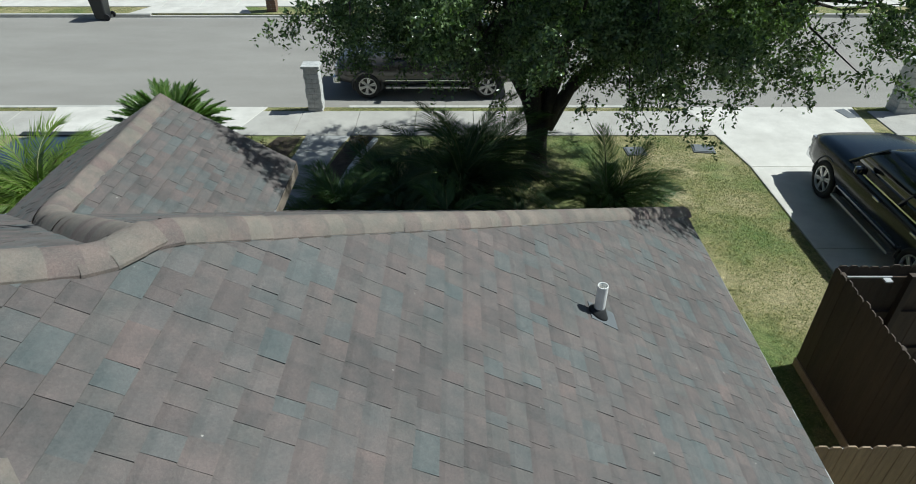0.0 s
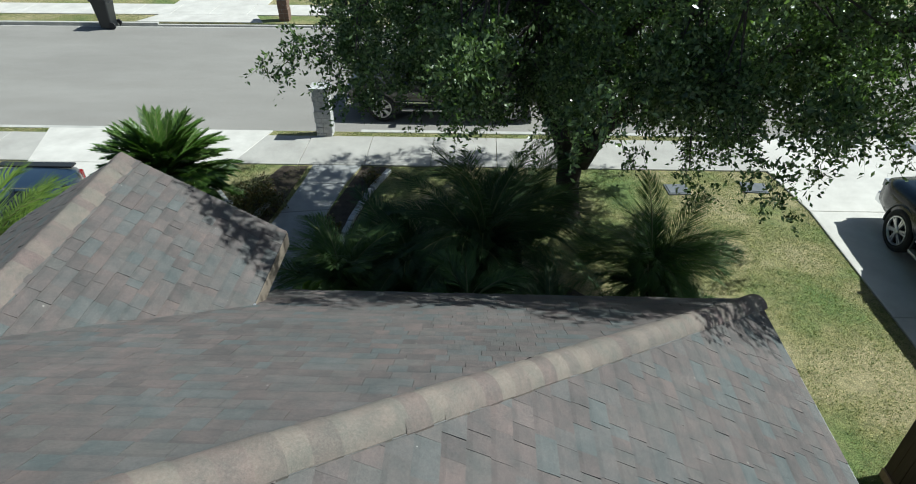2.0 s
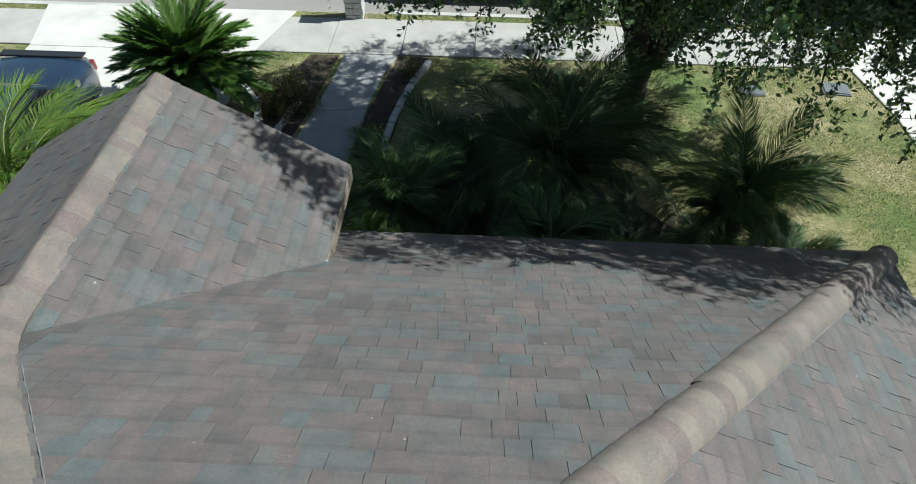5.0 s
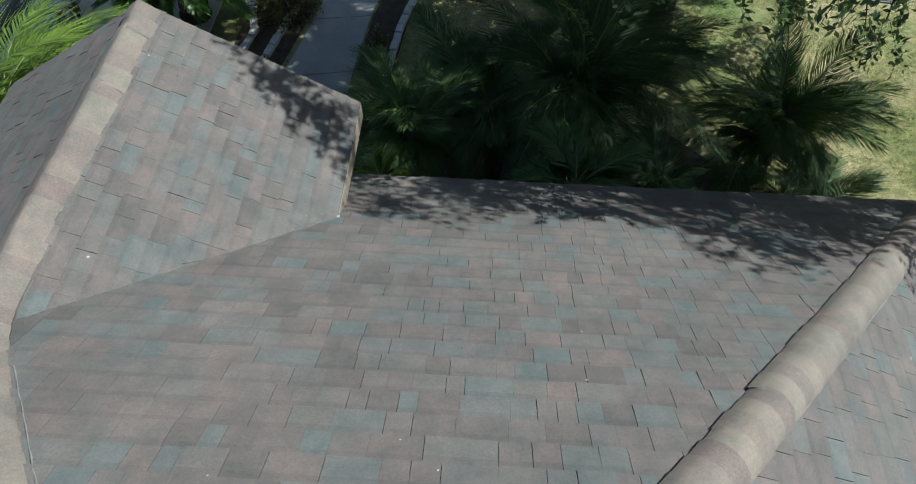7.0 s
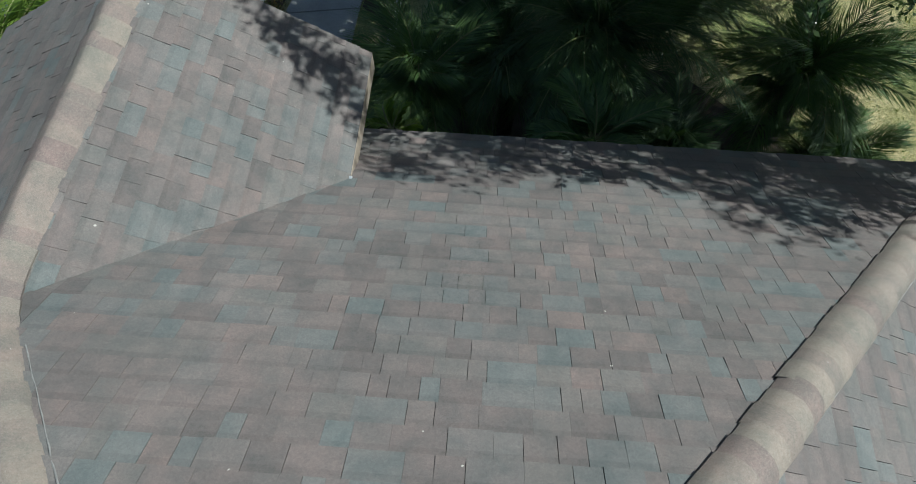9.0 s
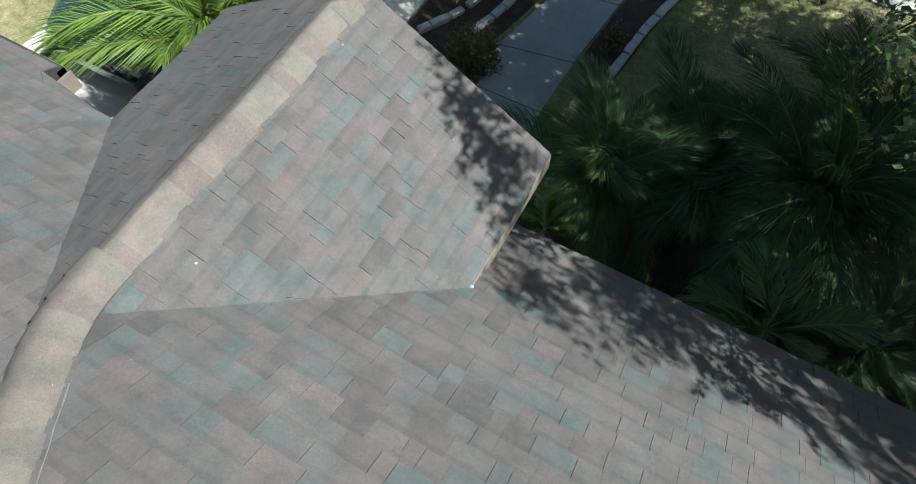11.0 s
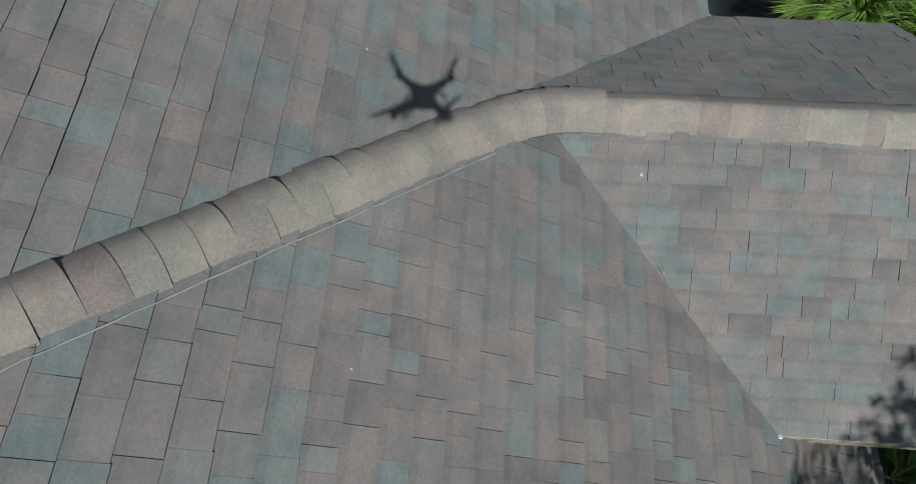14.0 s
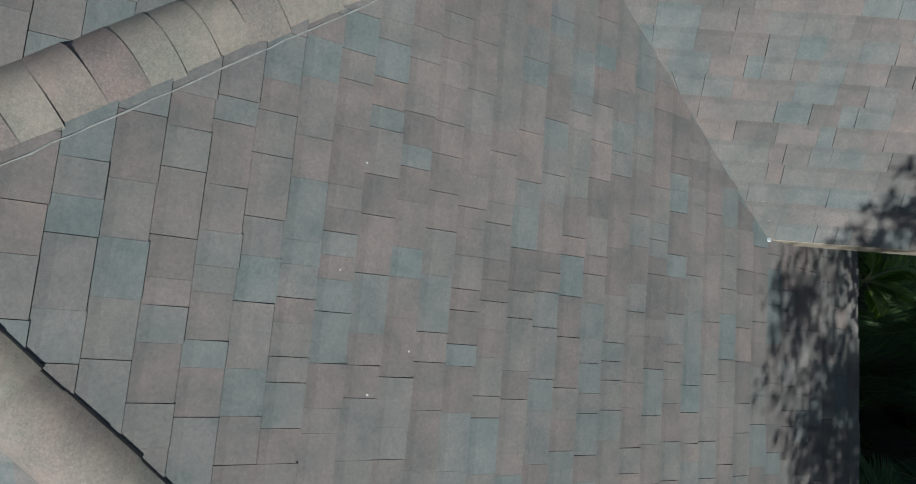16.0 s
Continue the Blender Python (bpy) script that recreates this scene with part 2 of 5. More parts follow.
# ---- ground, road, pavements ----
def build_ground():
    rows = [(-900, 0), (0, 0), (9, 0), (14, 0), (16.24, 0), (16.241, -0.13), (20, -0.10), (25.3, -0.13), (25.301, 0), (27, 0), (60, 0), (900, 0)]
    xs = [-900, -40, -20, -10, -5, 0, 5, 10, 20, 40, 900]
    verts = [(x, y, z) for y, z in rows for x in xs]
    n = len(xs)
    faces = [(i * n + k, i * n + k + 1, (i + 1) * n + k + 1, (i + 1) * n + k) for i in range(len(rows) - 1) for k in range(n - 1)]
    g = mesh_object("ground", verts, faces, M_LAWN)
    tagged(g, "patchy green and straw-coloured lawn ground", "ground", kind="structure")
    road = mesh_object("road", [(x, y, z) for y, z in ((16.42, -0.112), (20.8, -0.075), (25.1, -0.112)) for x in (-300, 300)], [(0, 1, 3, 2), (2, 3, 5, 4)], M_ASPHALT)
    tagged(road, "sun-bleached grey asphalt residential street", "road", kind="structure")
    for y0, y1, s in ((16.20, 16.44, 1), (25.08, 25.34, -1)):
        k = new("kerb")
        tagged(k, "worn pale concrete kerb with gutter", "kerb", kind="structure")
        for x in range(-36, 36, 3):
            if s == 1 and (-11 < x < -5.5 or 5.5 < x < 11):
                zt = 0.012 - 0.06
            elif s == -1 and -13 < x < -4.5:
                zt = -0.04
            else:
                zt = 0.02
            a, b = (y0, y0 + 0.15) if s == 1 else (y1 - 0.15, y1)
            part("kerb_stone", boxes(((x + 0.004, a, -0.3), (x + 2.996, b, zt)), bevel=0.015), M_KERB, k)
            c, d = (y0 + 0.15, y1) if s == 1 else (y0, y1 - 0.15)
            part("gutter_pan", boxes(((x + 0.004, c, -0.3), (x + 2.996, d, -0.108))), M_KERB, k)


def slab(parent, pts, z0, z1, material, name="slab"):
    """A concrete slab with a slightly eased top edge from plan corners."""
    c = Vector((sum(p[0] for p in pts) / len(pts), sum(p[1] for p in pts) / len(pts)))
    bm = bmesh.new()
    rings = []
    for z, k in ((z0, 0), (z1 - 0.008, 0), (z1, 0.008)):
        rings.append([(p[0] + (c.x - p[0]) * k, p[1] + (c.y - p[1]) * k, z) for p in pts])
    loft(bm, rings)
    return part(name, bm, material, parent)


def build_paving():
    side = tagged(new("pavement"), "pale concrete sidewalk of square slabs", "pavement", kind="structure")
    x = -30.0
    while x < 32:
        w = 1.52
        if not (-10.45 < x + w / 2 < -5.75 or 6.7 < x + w / 2 < 10.35):
            slab(side, [(x + 0.006, 14.46), (x + w - 0.006, 14.46), (x + w - 0.006, 15.93), (x + 0.006, 15.93)], -0.08, 0.03 + 0.004 * math.sin(x * 9), M_SIDEWALK)
        x += w
    dr = tagged(new("driveway"), "pale concrete driveway in front of the fence", "driveway", kind="structure")
    for y0, y1 in ((0.0, 3.2), (3.2, 6.4), (6.4, 9.6), (9.6, 12.8), (12.8, 16.2)):
        xa = xb = 6.72
        xc = xd = 10.32
        if y1 > 16:
            xb, xd = 6.2, 10.75
        slab(dr, [(xa, y0 + 0.006), (xc, y0 + 0.006), (xd, y1 - 0.006), (xb, y1 - 0.006)], -0.1, 0.034, M_CONCRETE)
    dl = tagged(new("driveway"), "bright pale concrete driveway with a parked coupe", "driveway", kind="structure")
    for y0, y1 in ((6.2, 9.0), (9.0, 11.8), (11.8, 14.4), (14.4, 16.2)):
        for xa, xc in ((-10.45, -8.0), (-8.0, -5.7)):
            e = 0.5 if y1 > 16 else 0
            xb, xd = (xa - e, xc) if xa < -9 else (xa, xc + e)
            slab(dl, [(xa + 0.006, y0 + 0.006), (xc - 0.006, y0 + 0.006), (xd - 0.006, y1 - 0.006), (xb + 0.006, y1 - 0.006)], -0.1, 0.034, M_CONCRETE)
    wk = tagged(new("footpath"), "curved weathered, shade-greyed concrete path to the entry", "path", kind="structure")
    left = [(-3.80, 14.44), (-3.86, 13.6), (-4.02, 12.4), (-4.28, 10.95), (-4.2, 10.1), (-4.0, 8.9), (-4.0, 7.6)]
    right = [(-2.70, 14.44), (-2.92, 13.6), (-3.06, 12.55), (-3.17, 11.15), (-3.2, 10.1), (-3.1, 8.9), (-3.1, 7.6)]
    for i in range(len(left) - 1):
        (a, b), (c, d) = left[i:i + 2], right[i:i + 2]
        g = 0.006
        slab(wk, [(b[0], b[1] + g), (d[0], d[1] + g), (c[0], c[1] - g), (a[0], a[1] - g)], -0.08, 0.03, M_CONCRETE_OLD)
    # far side of the street
    fs = tagged(new("pavement"), "far concrete sidewalk beyond the street", "pavement", kind="structure")
    x = -36.0
    while x < 34:
        slab(fs, [(x + 0.006, 26.3), (x + 1.494, 26.3), (x + 1.494, 27.75), (x + 0.006, 27.75)], -0.08, 0.03, M_CONCRETE)
        x += 1.5
    fd = tagged(new("driveway"), "far concrete driveway across the street", "driveway", kind="structure")
    slab(fd, [(-12.9, 25.34), (-8.1, 25.34), (-8.6, 26.29), (-12.4, 26.29)], -0.1, 0.03, M_CONCRETE)
    slab(fd, [(-12.4, 27.76), (-8.6, 27.76), (-8.6, 36), (-12.4, 36)], -0.1, 0.034, M_CONCRETE)
    # planting beds
    bed = new("planting_bed", None)
    tagged(bed, "dark mulch planting bed under the palms", "planting bed", kind="structure")
    def bed_piece(pts):
        me = mesh_object("mulch", [(x, y, 0.012 + 0.006 * (i % 2)) for i, (x, y) in enumerate(pts)], [tuple(range(len(pts)))], M_SOIL, bed)
        return me
    bed_piece([(-3.05, 7.0), (3.4, 6.9), (3.3, 8.6), (1.6, 10.2), (-0.6, 10.6), (-2.2, 10.3), (-3.0, 10.2)])
    bed_piece([(-3.13, 11.2), (-2.58, 10.6), (-2.42, 12.4), (-2.05, 14.40), (-2.67, 14.40), (-3.02, 12.6)])
    bed_piece([(-5.4, 7.6), (-4.1, 7.6), (-4.3, 10.1), (-4.38, 10.95), (-4.12, 12.4), (-3.9, 14.4), (-4.5, 14.4), (-5.2, 12.2)])
    bed_piece([(-5.66, 5.9), (-3.5, 7.2), (-5.3, 11.5), (-5.66, 11.6)])


build_ground()
build_paving()


# ---- the house ----
SLOPE = 0.585
RUN = 1 / math.sqrt(1 + SLOPE ** 2)
HIP = 4.05                       # the front hip: x = y - HIP
RIDGE_Y, RIDGE_X = 1.82, -2.23   # end of the main ridge
EAVE_X, EAVE_Y = 2.99, 7.03
WING_X, WING_Z, WING_R, WING_L, WING_Y = -3.66, 3.955, -2.13, -5.15, 7.40
SLOPE_R, SLOPE_L = 0.605, 0.59
LEFT_END = -13.5
EXPO, WING_EXPO = 0.143, 0.115
STEEP = 0.611                   # the front slope of the corner stands a little proud of the long front slope
JOG_Y = 2.62                     # where the slanting ridge strip meets the hip
STRIP_LOW, STRIP_HIGH = (-3.36, 4.407), (-1.64, JOG_Y)


def z_front(y):
    return 6.61 - SLOPE * y


def z_east(x):
    return 4.24 - SLOPE * x


def z_corner(y):
    return 2.505 + STEEP * (EAVE_Y - y)


def hip_x(y):
    return (4.24 - z_corner(y)) / SLOPE


def strip_x(y):
    (xa, ya), (xb, yb) = STRIP_LOW, STRIP_HIGH
    return xa + (xb - xa) * (ya - y) / (ya - yb)


RIDGE_Z = z_front(RIDGE_Y)
WING_TOP_Y = (6.61 - WING_Z) / SLOPE
CORNER_TOP_Y = EAVE_Y - (WING_Z - 2.505) / STEEP


def valley_r(y):
    return WING_X + (z_corner(y) - WING_Z) / -SLOPE_R


def valley_l(y):
    return WING_X - (6.61 - SLOPE * y - WING_Z) / -SLOPE_L


house = thing("house", "single-storey house with brown and grey shingled hip roof", "house")


def solid(name, top, drop, material, parent, label=""):
    """A thick sheet: the polygon `top` and a copy of it `drop` lower, joined round its rim."""
    n = len(top)
    verts = [Vector(p) for p in top] + [Vector(p) - Vector((0, 0, drop)) for p in top]
    faces = [tuple(range(n)), tuple(range(2 * n - 1, n - 1, -1))] + [(i, i + n, (i + 1) % n + n, (i + 1) % n) for i in range(n)]
    return mesh_object(name, verts, faces, material, parent, label)


def roof_decks():
    d = 0.012
    zl = z_front(6.06)
    decks = {}
    apex = (RIDGE_X, RIDGE_Y, RIDGE_Z)
    jog = (STRIP_HIGH[0], JOG_Y)
    decks["front"] = solid("front_slope", [(p[0], p[1], p[2] - d) for p in [
        apex, (JOG_Y - HIP, JOG_Y, z_front(JOG_Y)), (*jog, z_front(JOG_Y)), (*STRIP_LOW, z_front(STRIP_LOW[1])), (WING_X, WING_TOP_Y, WING_Z), (WING_L, 6.06, zl),
        (-6.10, 6.06, zl), (-6.10, 6.33, z_front(6.33)), (LEFT_END - 1, 6.33, z_front(6.33)), (LEFT_END - 1, 6.0, z_front(6.0)), (LEFT_END + 3.6, RIDGE_Y, RIDGE_Z)]], 0.16, M_DECK, house)
    decks["corner"] = solid("front_slope", [(p[0], p[1], z_corner(p[1]) - d) for p in [
        jog, (EAVE_X - 0.026, EAVE_Y), (-2.25, EAVE_Y), (-2.25, 6.12), (WING_X, CORNER_TOP_Y), STRIP_LOW]], 0.16, M_DECK, house)
    back = 2 * RIDGE_Y - EAVE_Y
    decks["east"] = solid("side_slope", [(p[0], p[1], p[2] - d) for p in [apex, (EAVE_X, back, z_east(EAVE_X)), (EAVE_X, EAVE_Y, z_east(EAVE_X)), (hip_x(JOG_Y), JOG_Y, z_corner(JOG_Y)), (JOG_Y - HIP, JOG_Y, z_east(JOG_Y - HIP))]], 0.16, M_DECK, house)
    decks["wr"] = solid("wing_slope", [(p[0], p[1], p[2] - d) for p in [(WING_X, WING_TOP_Y - 0.05, WING_Z), (WING_R, valley_y_r, wing_r(WING_R)), (WING_R, WING_Y, wing_r(WING_R)), (WING_X, WING_Y, WING_Z)]], 0.14, M_DECK, house)
    decks["wl"] = solid("wing_slope", [(p[0], p[1], p[2] - d) for p in [(WING_X, WING_Y, WING_Z), (WING_L, WING_Y, wing_l(WING_L)), (WING_L, valley_y_l, wing_l(WING_L)), (WING_X, WING_TOP_Y - 0.05, WING_Z)]], 0.14, M_DECK, house)
    for nm, pts in (("back_slope", [apex, (LEFT_END + 3.6, RIDGE_Y, RIDGE_Z), (LEFT_END - 1, back, z_east(EAVE_X)), (EAVE_X, back, z_east(EAVE_X))]),
                    ("far_slope", [(LEFT_END + 3.6, RIDGE_Y, RIDGE_Z), (LEFT_END - 1, 6.0, z_front(6.0)), (LEFT_END - 1, back, z_east(EAVE_X))])):
        solid(nm, [(p[0], p[1], p[2]) for p in pts], 0.16, M_SHINGLE, house)
    return decks


def wing_r(x):
    return WING_Z - SLOPE_R * (x - WING_X)


def wing_l(x):
    return WING_Z - SLOPE_L * (WING_X - x)


valley_y_r = EAVE_Y - (wing_r(WING_R) - 2.505) / STEEP
valley_y_l = (6.61 - wing_l(WING_L)) / SLOPE
DECKS = roof_decks()

WIDTHS = (0.09, 0.12, 0.14, 0.16, 0.19, 0.23)


def shingle_verts(u0a, u1a, u0b, u1b, v0, v1, t0, t1):
    """A slab in course space: butt edge at v0 (thickness t0), top edge at v1 (t1); u limits at both ends."""
    return [(u0a, v0, -0.004), (u1a, v0, -0.004), (u1b, v1, -0.012), (u0b, v1, -0.012), (u0a, v0, t0), (u1a, v0, t0), (u1b, v1, t1), (u0b, v1, t1),
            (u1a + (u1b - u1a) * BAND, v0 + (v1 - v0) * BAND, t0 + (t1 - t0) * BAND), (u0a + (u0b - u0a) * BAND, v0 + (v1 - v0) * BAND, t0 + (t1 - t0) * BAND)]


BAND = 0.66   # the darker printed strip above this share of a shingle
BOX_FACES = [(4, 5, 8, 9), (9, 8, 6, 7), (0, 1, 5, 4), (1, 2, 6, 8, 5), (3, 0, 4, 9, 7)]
piece_meshes = {}


def piece_mesh(w, k, expo):
    key = (w, k, expo)
    if key not in piece_meshes:
        me = bpy.data.meshes.new("shingle")
        h = 0.006 + 0.0025 * k
        me.from_pydata(shingle_verts(-w / 2, w / 2, -w / 2, w / 2, 0, expo * 1.12, h, 0.001), [], BOX_FACES)
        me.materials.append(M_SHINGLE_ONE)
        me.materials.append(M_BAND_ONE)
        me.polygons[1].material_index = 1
        piece_meshes[key] = me
    return piece_meshes[key]


def lay_shingles(deck, origin, u_dir, v_dir, length, limits, near, seed, cap=300, slit=0.45, slit_w=0.0028, expo=EXPO):
    """Courses from the eave up. limits(v) lists the (u0, u1) stretches at slope distance v; near(u, v) picks pieces that are objects of their own."""
    rnd = random.Random(seed)
    o, u_dir, v_dir = Vector(origin), Vector(u_dir).normalized(), Vector(v_dir).normalized()
    n_dir = u_dir.cross(v_dir)
    if n_dir.z < 0:
        return lay_shingles(deck, origin, -u_dir, v_dir, length, lambda v: [(-b, -a) for a, b in limits(v)][::-1], lambda u, v: near(-u, v), seed, cap, slit, slit_w, expo)
    frame_m = Matrix((u_dir, v_dir, n_dir)).transposed().to_4x4()
    verts, faces, singles, count = [], [], [], int(length / expo)
    for c in range(count + 1):
        v0 = c * expo
        v1 = min(v0 + expo * 1.12, length + 0.02)
        la, lb = limits(v0), limits(min(v1, length))
        if not la or not lb:
            lb = la
        elif len(la) != len(lb):
            outer, lb = lb, [list(q) for q in limits(v0 + 0.001)]
            lb[0][0], lb[-1][1] = outer[0][0], outer[-1][1]
            if len(la) > len(outer) and len(la) == 2:
                lb[0][1] = lb[1][0] = (la[0][1] + la[1][0]) / 2
        for (a0, a1), (b0, b1) in zip(la, lb):
            u = min(a0, b0) - rnd.random() * 0.3
            while u < max(a1, b1):
                w = rnd.choice(WIDTHS)
                gap = slit_w if rnd.random() < slit else 0.0008
                k = rnd.choice((0, 0, 1, 2))
                s, e = u, u + w - gap
                u += w
                full = s > max(a0, b0) and e < min(a1, b1) and v0 + expo * 1.13 < length
                dv = rnd.uniform(-0.003, 0.003)
                if full and len(singles) < cap and near((s + e) / 2, v0):
                    singles.append((w, gap, k, (s + e) / 2, v0 + dv))
                    continue
                sa, ea = min(max(s, a0), a1), max(min(e, a1), a0)
                sb, eb = min(max(s, b0), b1), max(min(e, b1), b0)
                if ea - sa < 0.004 and eb - sb < 0.004:
                    continue
                i = len(verts)
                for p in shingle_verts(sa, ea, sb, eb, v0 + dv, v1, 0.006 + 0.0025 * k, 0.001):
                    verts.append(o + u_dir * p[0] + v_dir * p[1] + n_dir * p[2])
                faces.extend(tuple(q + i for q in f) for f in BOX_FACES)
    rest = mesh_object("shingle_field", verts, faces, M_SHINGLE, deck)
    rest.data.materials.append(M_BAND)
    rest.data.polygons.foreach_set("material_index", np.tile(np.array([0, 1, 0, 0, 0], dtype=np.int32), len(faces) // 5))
    tagged(rest, "weathered mauve and blue-grey asphalt shingles", kind="stuff")
    for w, gap, k, u, v in singles:
        ob = new("shingle", piece_mesh(w, k, expo))
        ob.parent = deck
        m = frame_m.copy()
        m.translation = o + u_dir * u + v_dir * v
        ob.matrix_world = m @ Matrix.Diagonal(((w - gap) / w, 1, 1, 1))
    return rest


def front_limits(v):
    y = EAVE_Y - v * RUN
    if y > WING_TOP_Y:
        if y > 6.33:
            return []
        return [(-10.0, valley_l(y) if y <= 6.06 else -6.10)]
    return [(-10.0, strip_x(y) if y > JOG_Y else y - HIP)]


RUN_C = 1 / math.sqrt(1 + STEEP ** 2)


def corner_limits(v):
    y = EAVE_Y - v * RUN_C
    if y > CORNER_TOP_Y:
        return [(valley_r(y) if y < valley_y_r else WING_R - 0.12, hip_x(y))]
    return [(strip_x(y), max(hip_x(y), strip_x(y)))]


def east_limits(v):
    x = EAVE_X - v * RUN
    z = z_east(x)
    front = EAVE_Y - (z - 2.505) / STEEP
    return [(2 * RIDGE_Y - (x + HIP), front if front > JOG_Y else x + HIP)]


def wing_right_limits(v):
    x = WING_R - v / math.sqrt(1 + SLOPE_R ** 2)
    z = wing_r(x)
    return [(EAVE_Y - (z - 2.505) / STEEP, WING_Y)]


def wing_left_limits(v):
    x = WING_L + v / math.sqrt(1 + SLOPE_L ** 2)
    z = wing_l(x)
    return [(-WING_Y, -(6.61 - z) / SLOPE)]


def cap_piece(length, half, rise, seg=10, skirt=0.0, crest=1.8):
    """One bent cap shingle: an arch along local y, its lower end lifted and a little wider; skirt: extra fall on the +x side."""
    verts, faces = [], []
    n = seg + 1
    for skin in (0, 1):
        for y, lift, k in ((0, 0.007, 1.010), (length, 0.0, 0.990)):
            for layer in ((0,) if skin == 0 else (0, 1)):
                for i in range(n):
                    a = -1 + 2 * i / seg
                    z = rise * (1 - abs(a) ** crest) - 0.022 * abs(a) ** 6 + lift * (1 - 0.35 * abs(a)) - (0.012 + 0.004 * abs(a) ** 8) * layer - 0.0004 * skin - skirt * max(a, 0.0) ** 2.2
                    verts.append((a * half * k, y, z))
    for i in range(seg):
        faces.append((i, i + 1, n + i + 1, n + i))
        faces.append((2 * n + i + 1, 2 * n + i, 3 * n + i, 3 * n + i + 1))
    for i in (0, seg):
        faces.append((2 * n + i, 4 * n + i, 5 * n + i, 3 * n + i))
    me = bpy.data.meshes.new("cap_shingle")
    me.from_pydata(verts, [], faces)
    me.materials.append(M_CAP)
    me.shade_smooth()
    return me


def cap_run(owner, a, b, half, side_drop, seed, expo=0.135, base=0.0, normal=None, skirt=0.0, crest=1.8):
    """Overlapping cap shingles from the low end a to the high end b. side_drop: fall of the roof to either side per metre."""
    rnd = random.Random(seed)
    a, b = Vector(a), Vector(b)
    d = (b - a).normalized()
    right = d.cross(Vector((0, 0, 1))).normalized()
    up = right.cross(d)
    if normal:
        up = Vector(normal).normalized()
        right = d.cross(up)
    m = Matrix((right, d, up)).transposed().to_4x4()
    mes = [cap_piece(expo * 1.25, half * s, half * side_drop + 0.012, skirt=skirt, crest=crest) for s in (0.975, 1.0, 1.025)]
    n = int((b - a).length / expo) + 1
    for i in range(n):
        ob = new("cap_shingle", rnd.choice(mes))
        ob.parent = owner
        mm = m.copy()
        mm.translation = a + d * (i * expo + rnd.uniform(-0.012, 0.012)) + up * (base - half * side_drop + 0.016) + right * rnd.uniform(-0.005, 0.005)
        ob.matrix_world = mm @ Matrix.Rotation(radians(rnd.uniform(-1.8, 1.8)), 4, "Z")


def cap_bend(p0, p1, p2, seed, n=6, half=0.148, rise=(0.082, 0.054), lean=0.45, skirt=0.05):
    """Cap shingles laid round a bend; rise and lean change along it."""
    rnd = random.Random(seed)
    p0, p1, p2 = Vector(p0), Vector(p1), Vector(p2)
    for i in range(n):
        k = i / n
        at = p0 * (1 - k) ** 2 + p1 * 2 * k * (1 - k) + p2 * k ** 2
        d = ((p1 - p0) * (1 - k) + (p2 - p1) * k).normalized()
        right = d.cross(Vector((0, lean * k, 1)).normalized()).normalized()
        up = right.cross(d)
        m = Matrix((right, d, up)).transposed().to_4x4()
        m.translation = at
        ob = new("cap_shingle", cap_piece(0.19, half, rise[0] + (rise[1] - rise[0]) * k, skirt=skirt * k))
        ob.parent = house
        ob.matrix_world = m @ Matrix.Rotation(radians(rnd.uniform(-0.6, 0.6)), 4, "Z")


def cap_path(points, half, side_drop, seed, base, expo=0.135):
    """Overlapping cap shingles along a bent line; each one reaches under the next."""
    rnd = random.Random(seed)
    pts = [Vector(p) for p in points]
    legs = [(b - a).length for a, b in zip(pts, pts[1:])]

    def along(q):
        for a, b, leg in zip(pts, pts[1:], legs):
            if q <= leg:
                return a.lerp(b, q / leg)
            q -= leg
        return pts[-1] + (pts[-1] - pts[-2]).normalized() * q

    mes = [cap_piece(expo * 1.28, half * f, half * side_drop + 0.012) for f in (0.975, 1.0, 1.025)]
    for i in range(int(sum(legs) / expo) + 1):
        q = i * expo + rnd.uniform(-0.010, 0.010)
        d = (along(q + 0.2) - along(q - 0.05)).normalized()
        right = d.cross(Vector((0, 0, 1))).normalized()
        up = right.cross(d)
        m = Matrix((right, d, up)).transposed().to_4x4()
        m.translation = along(q) + up * (base - half * side_drop + 0.016) + right * rnd.uniform(-0.003, 0.003)
        ob = new("cap_shingle", rnd.choice(mes))
        ob.parent = house
        ob.matrix_world = m @ Matrix.Rotation(radians(rnd.uniform(-0.8, 0.8)), 4, "Z")


def lit_edge(a, b):
    """A thin uneven pale line, painting the sunlit edge at a cap row's foot."""
    rnd = random.Random(3)
    bm = bmesh.new()
    a, b = Vector(a), Vector(b)
    n = 40
    tube(bm, [a.lerp(b, i / n) + Vector((rnd.uniform(-0.003, 0.003), rnd.uniform(-0.003, 0.003), 0)) for i in range(n + 1)], [rnd.uniform(0.002, 0.0045) for i in range(n + 1)], 6)
    part("lit_edge_line", bm, M_LIT_EDGE, house, "thin pale grey line painting the sunlit cap edge")


def hip_point(y):
    return (y - HIP, y, z_front(y))


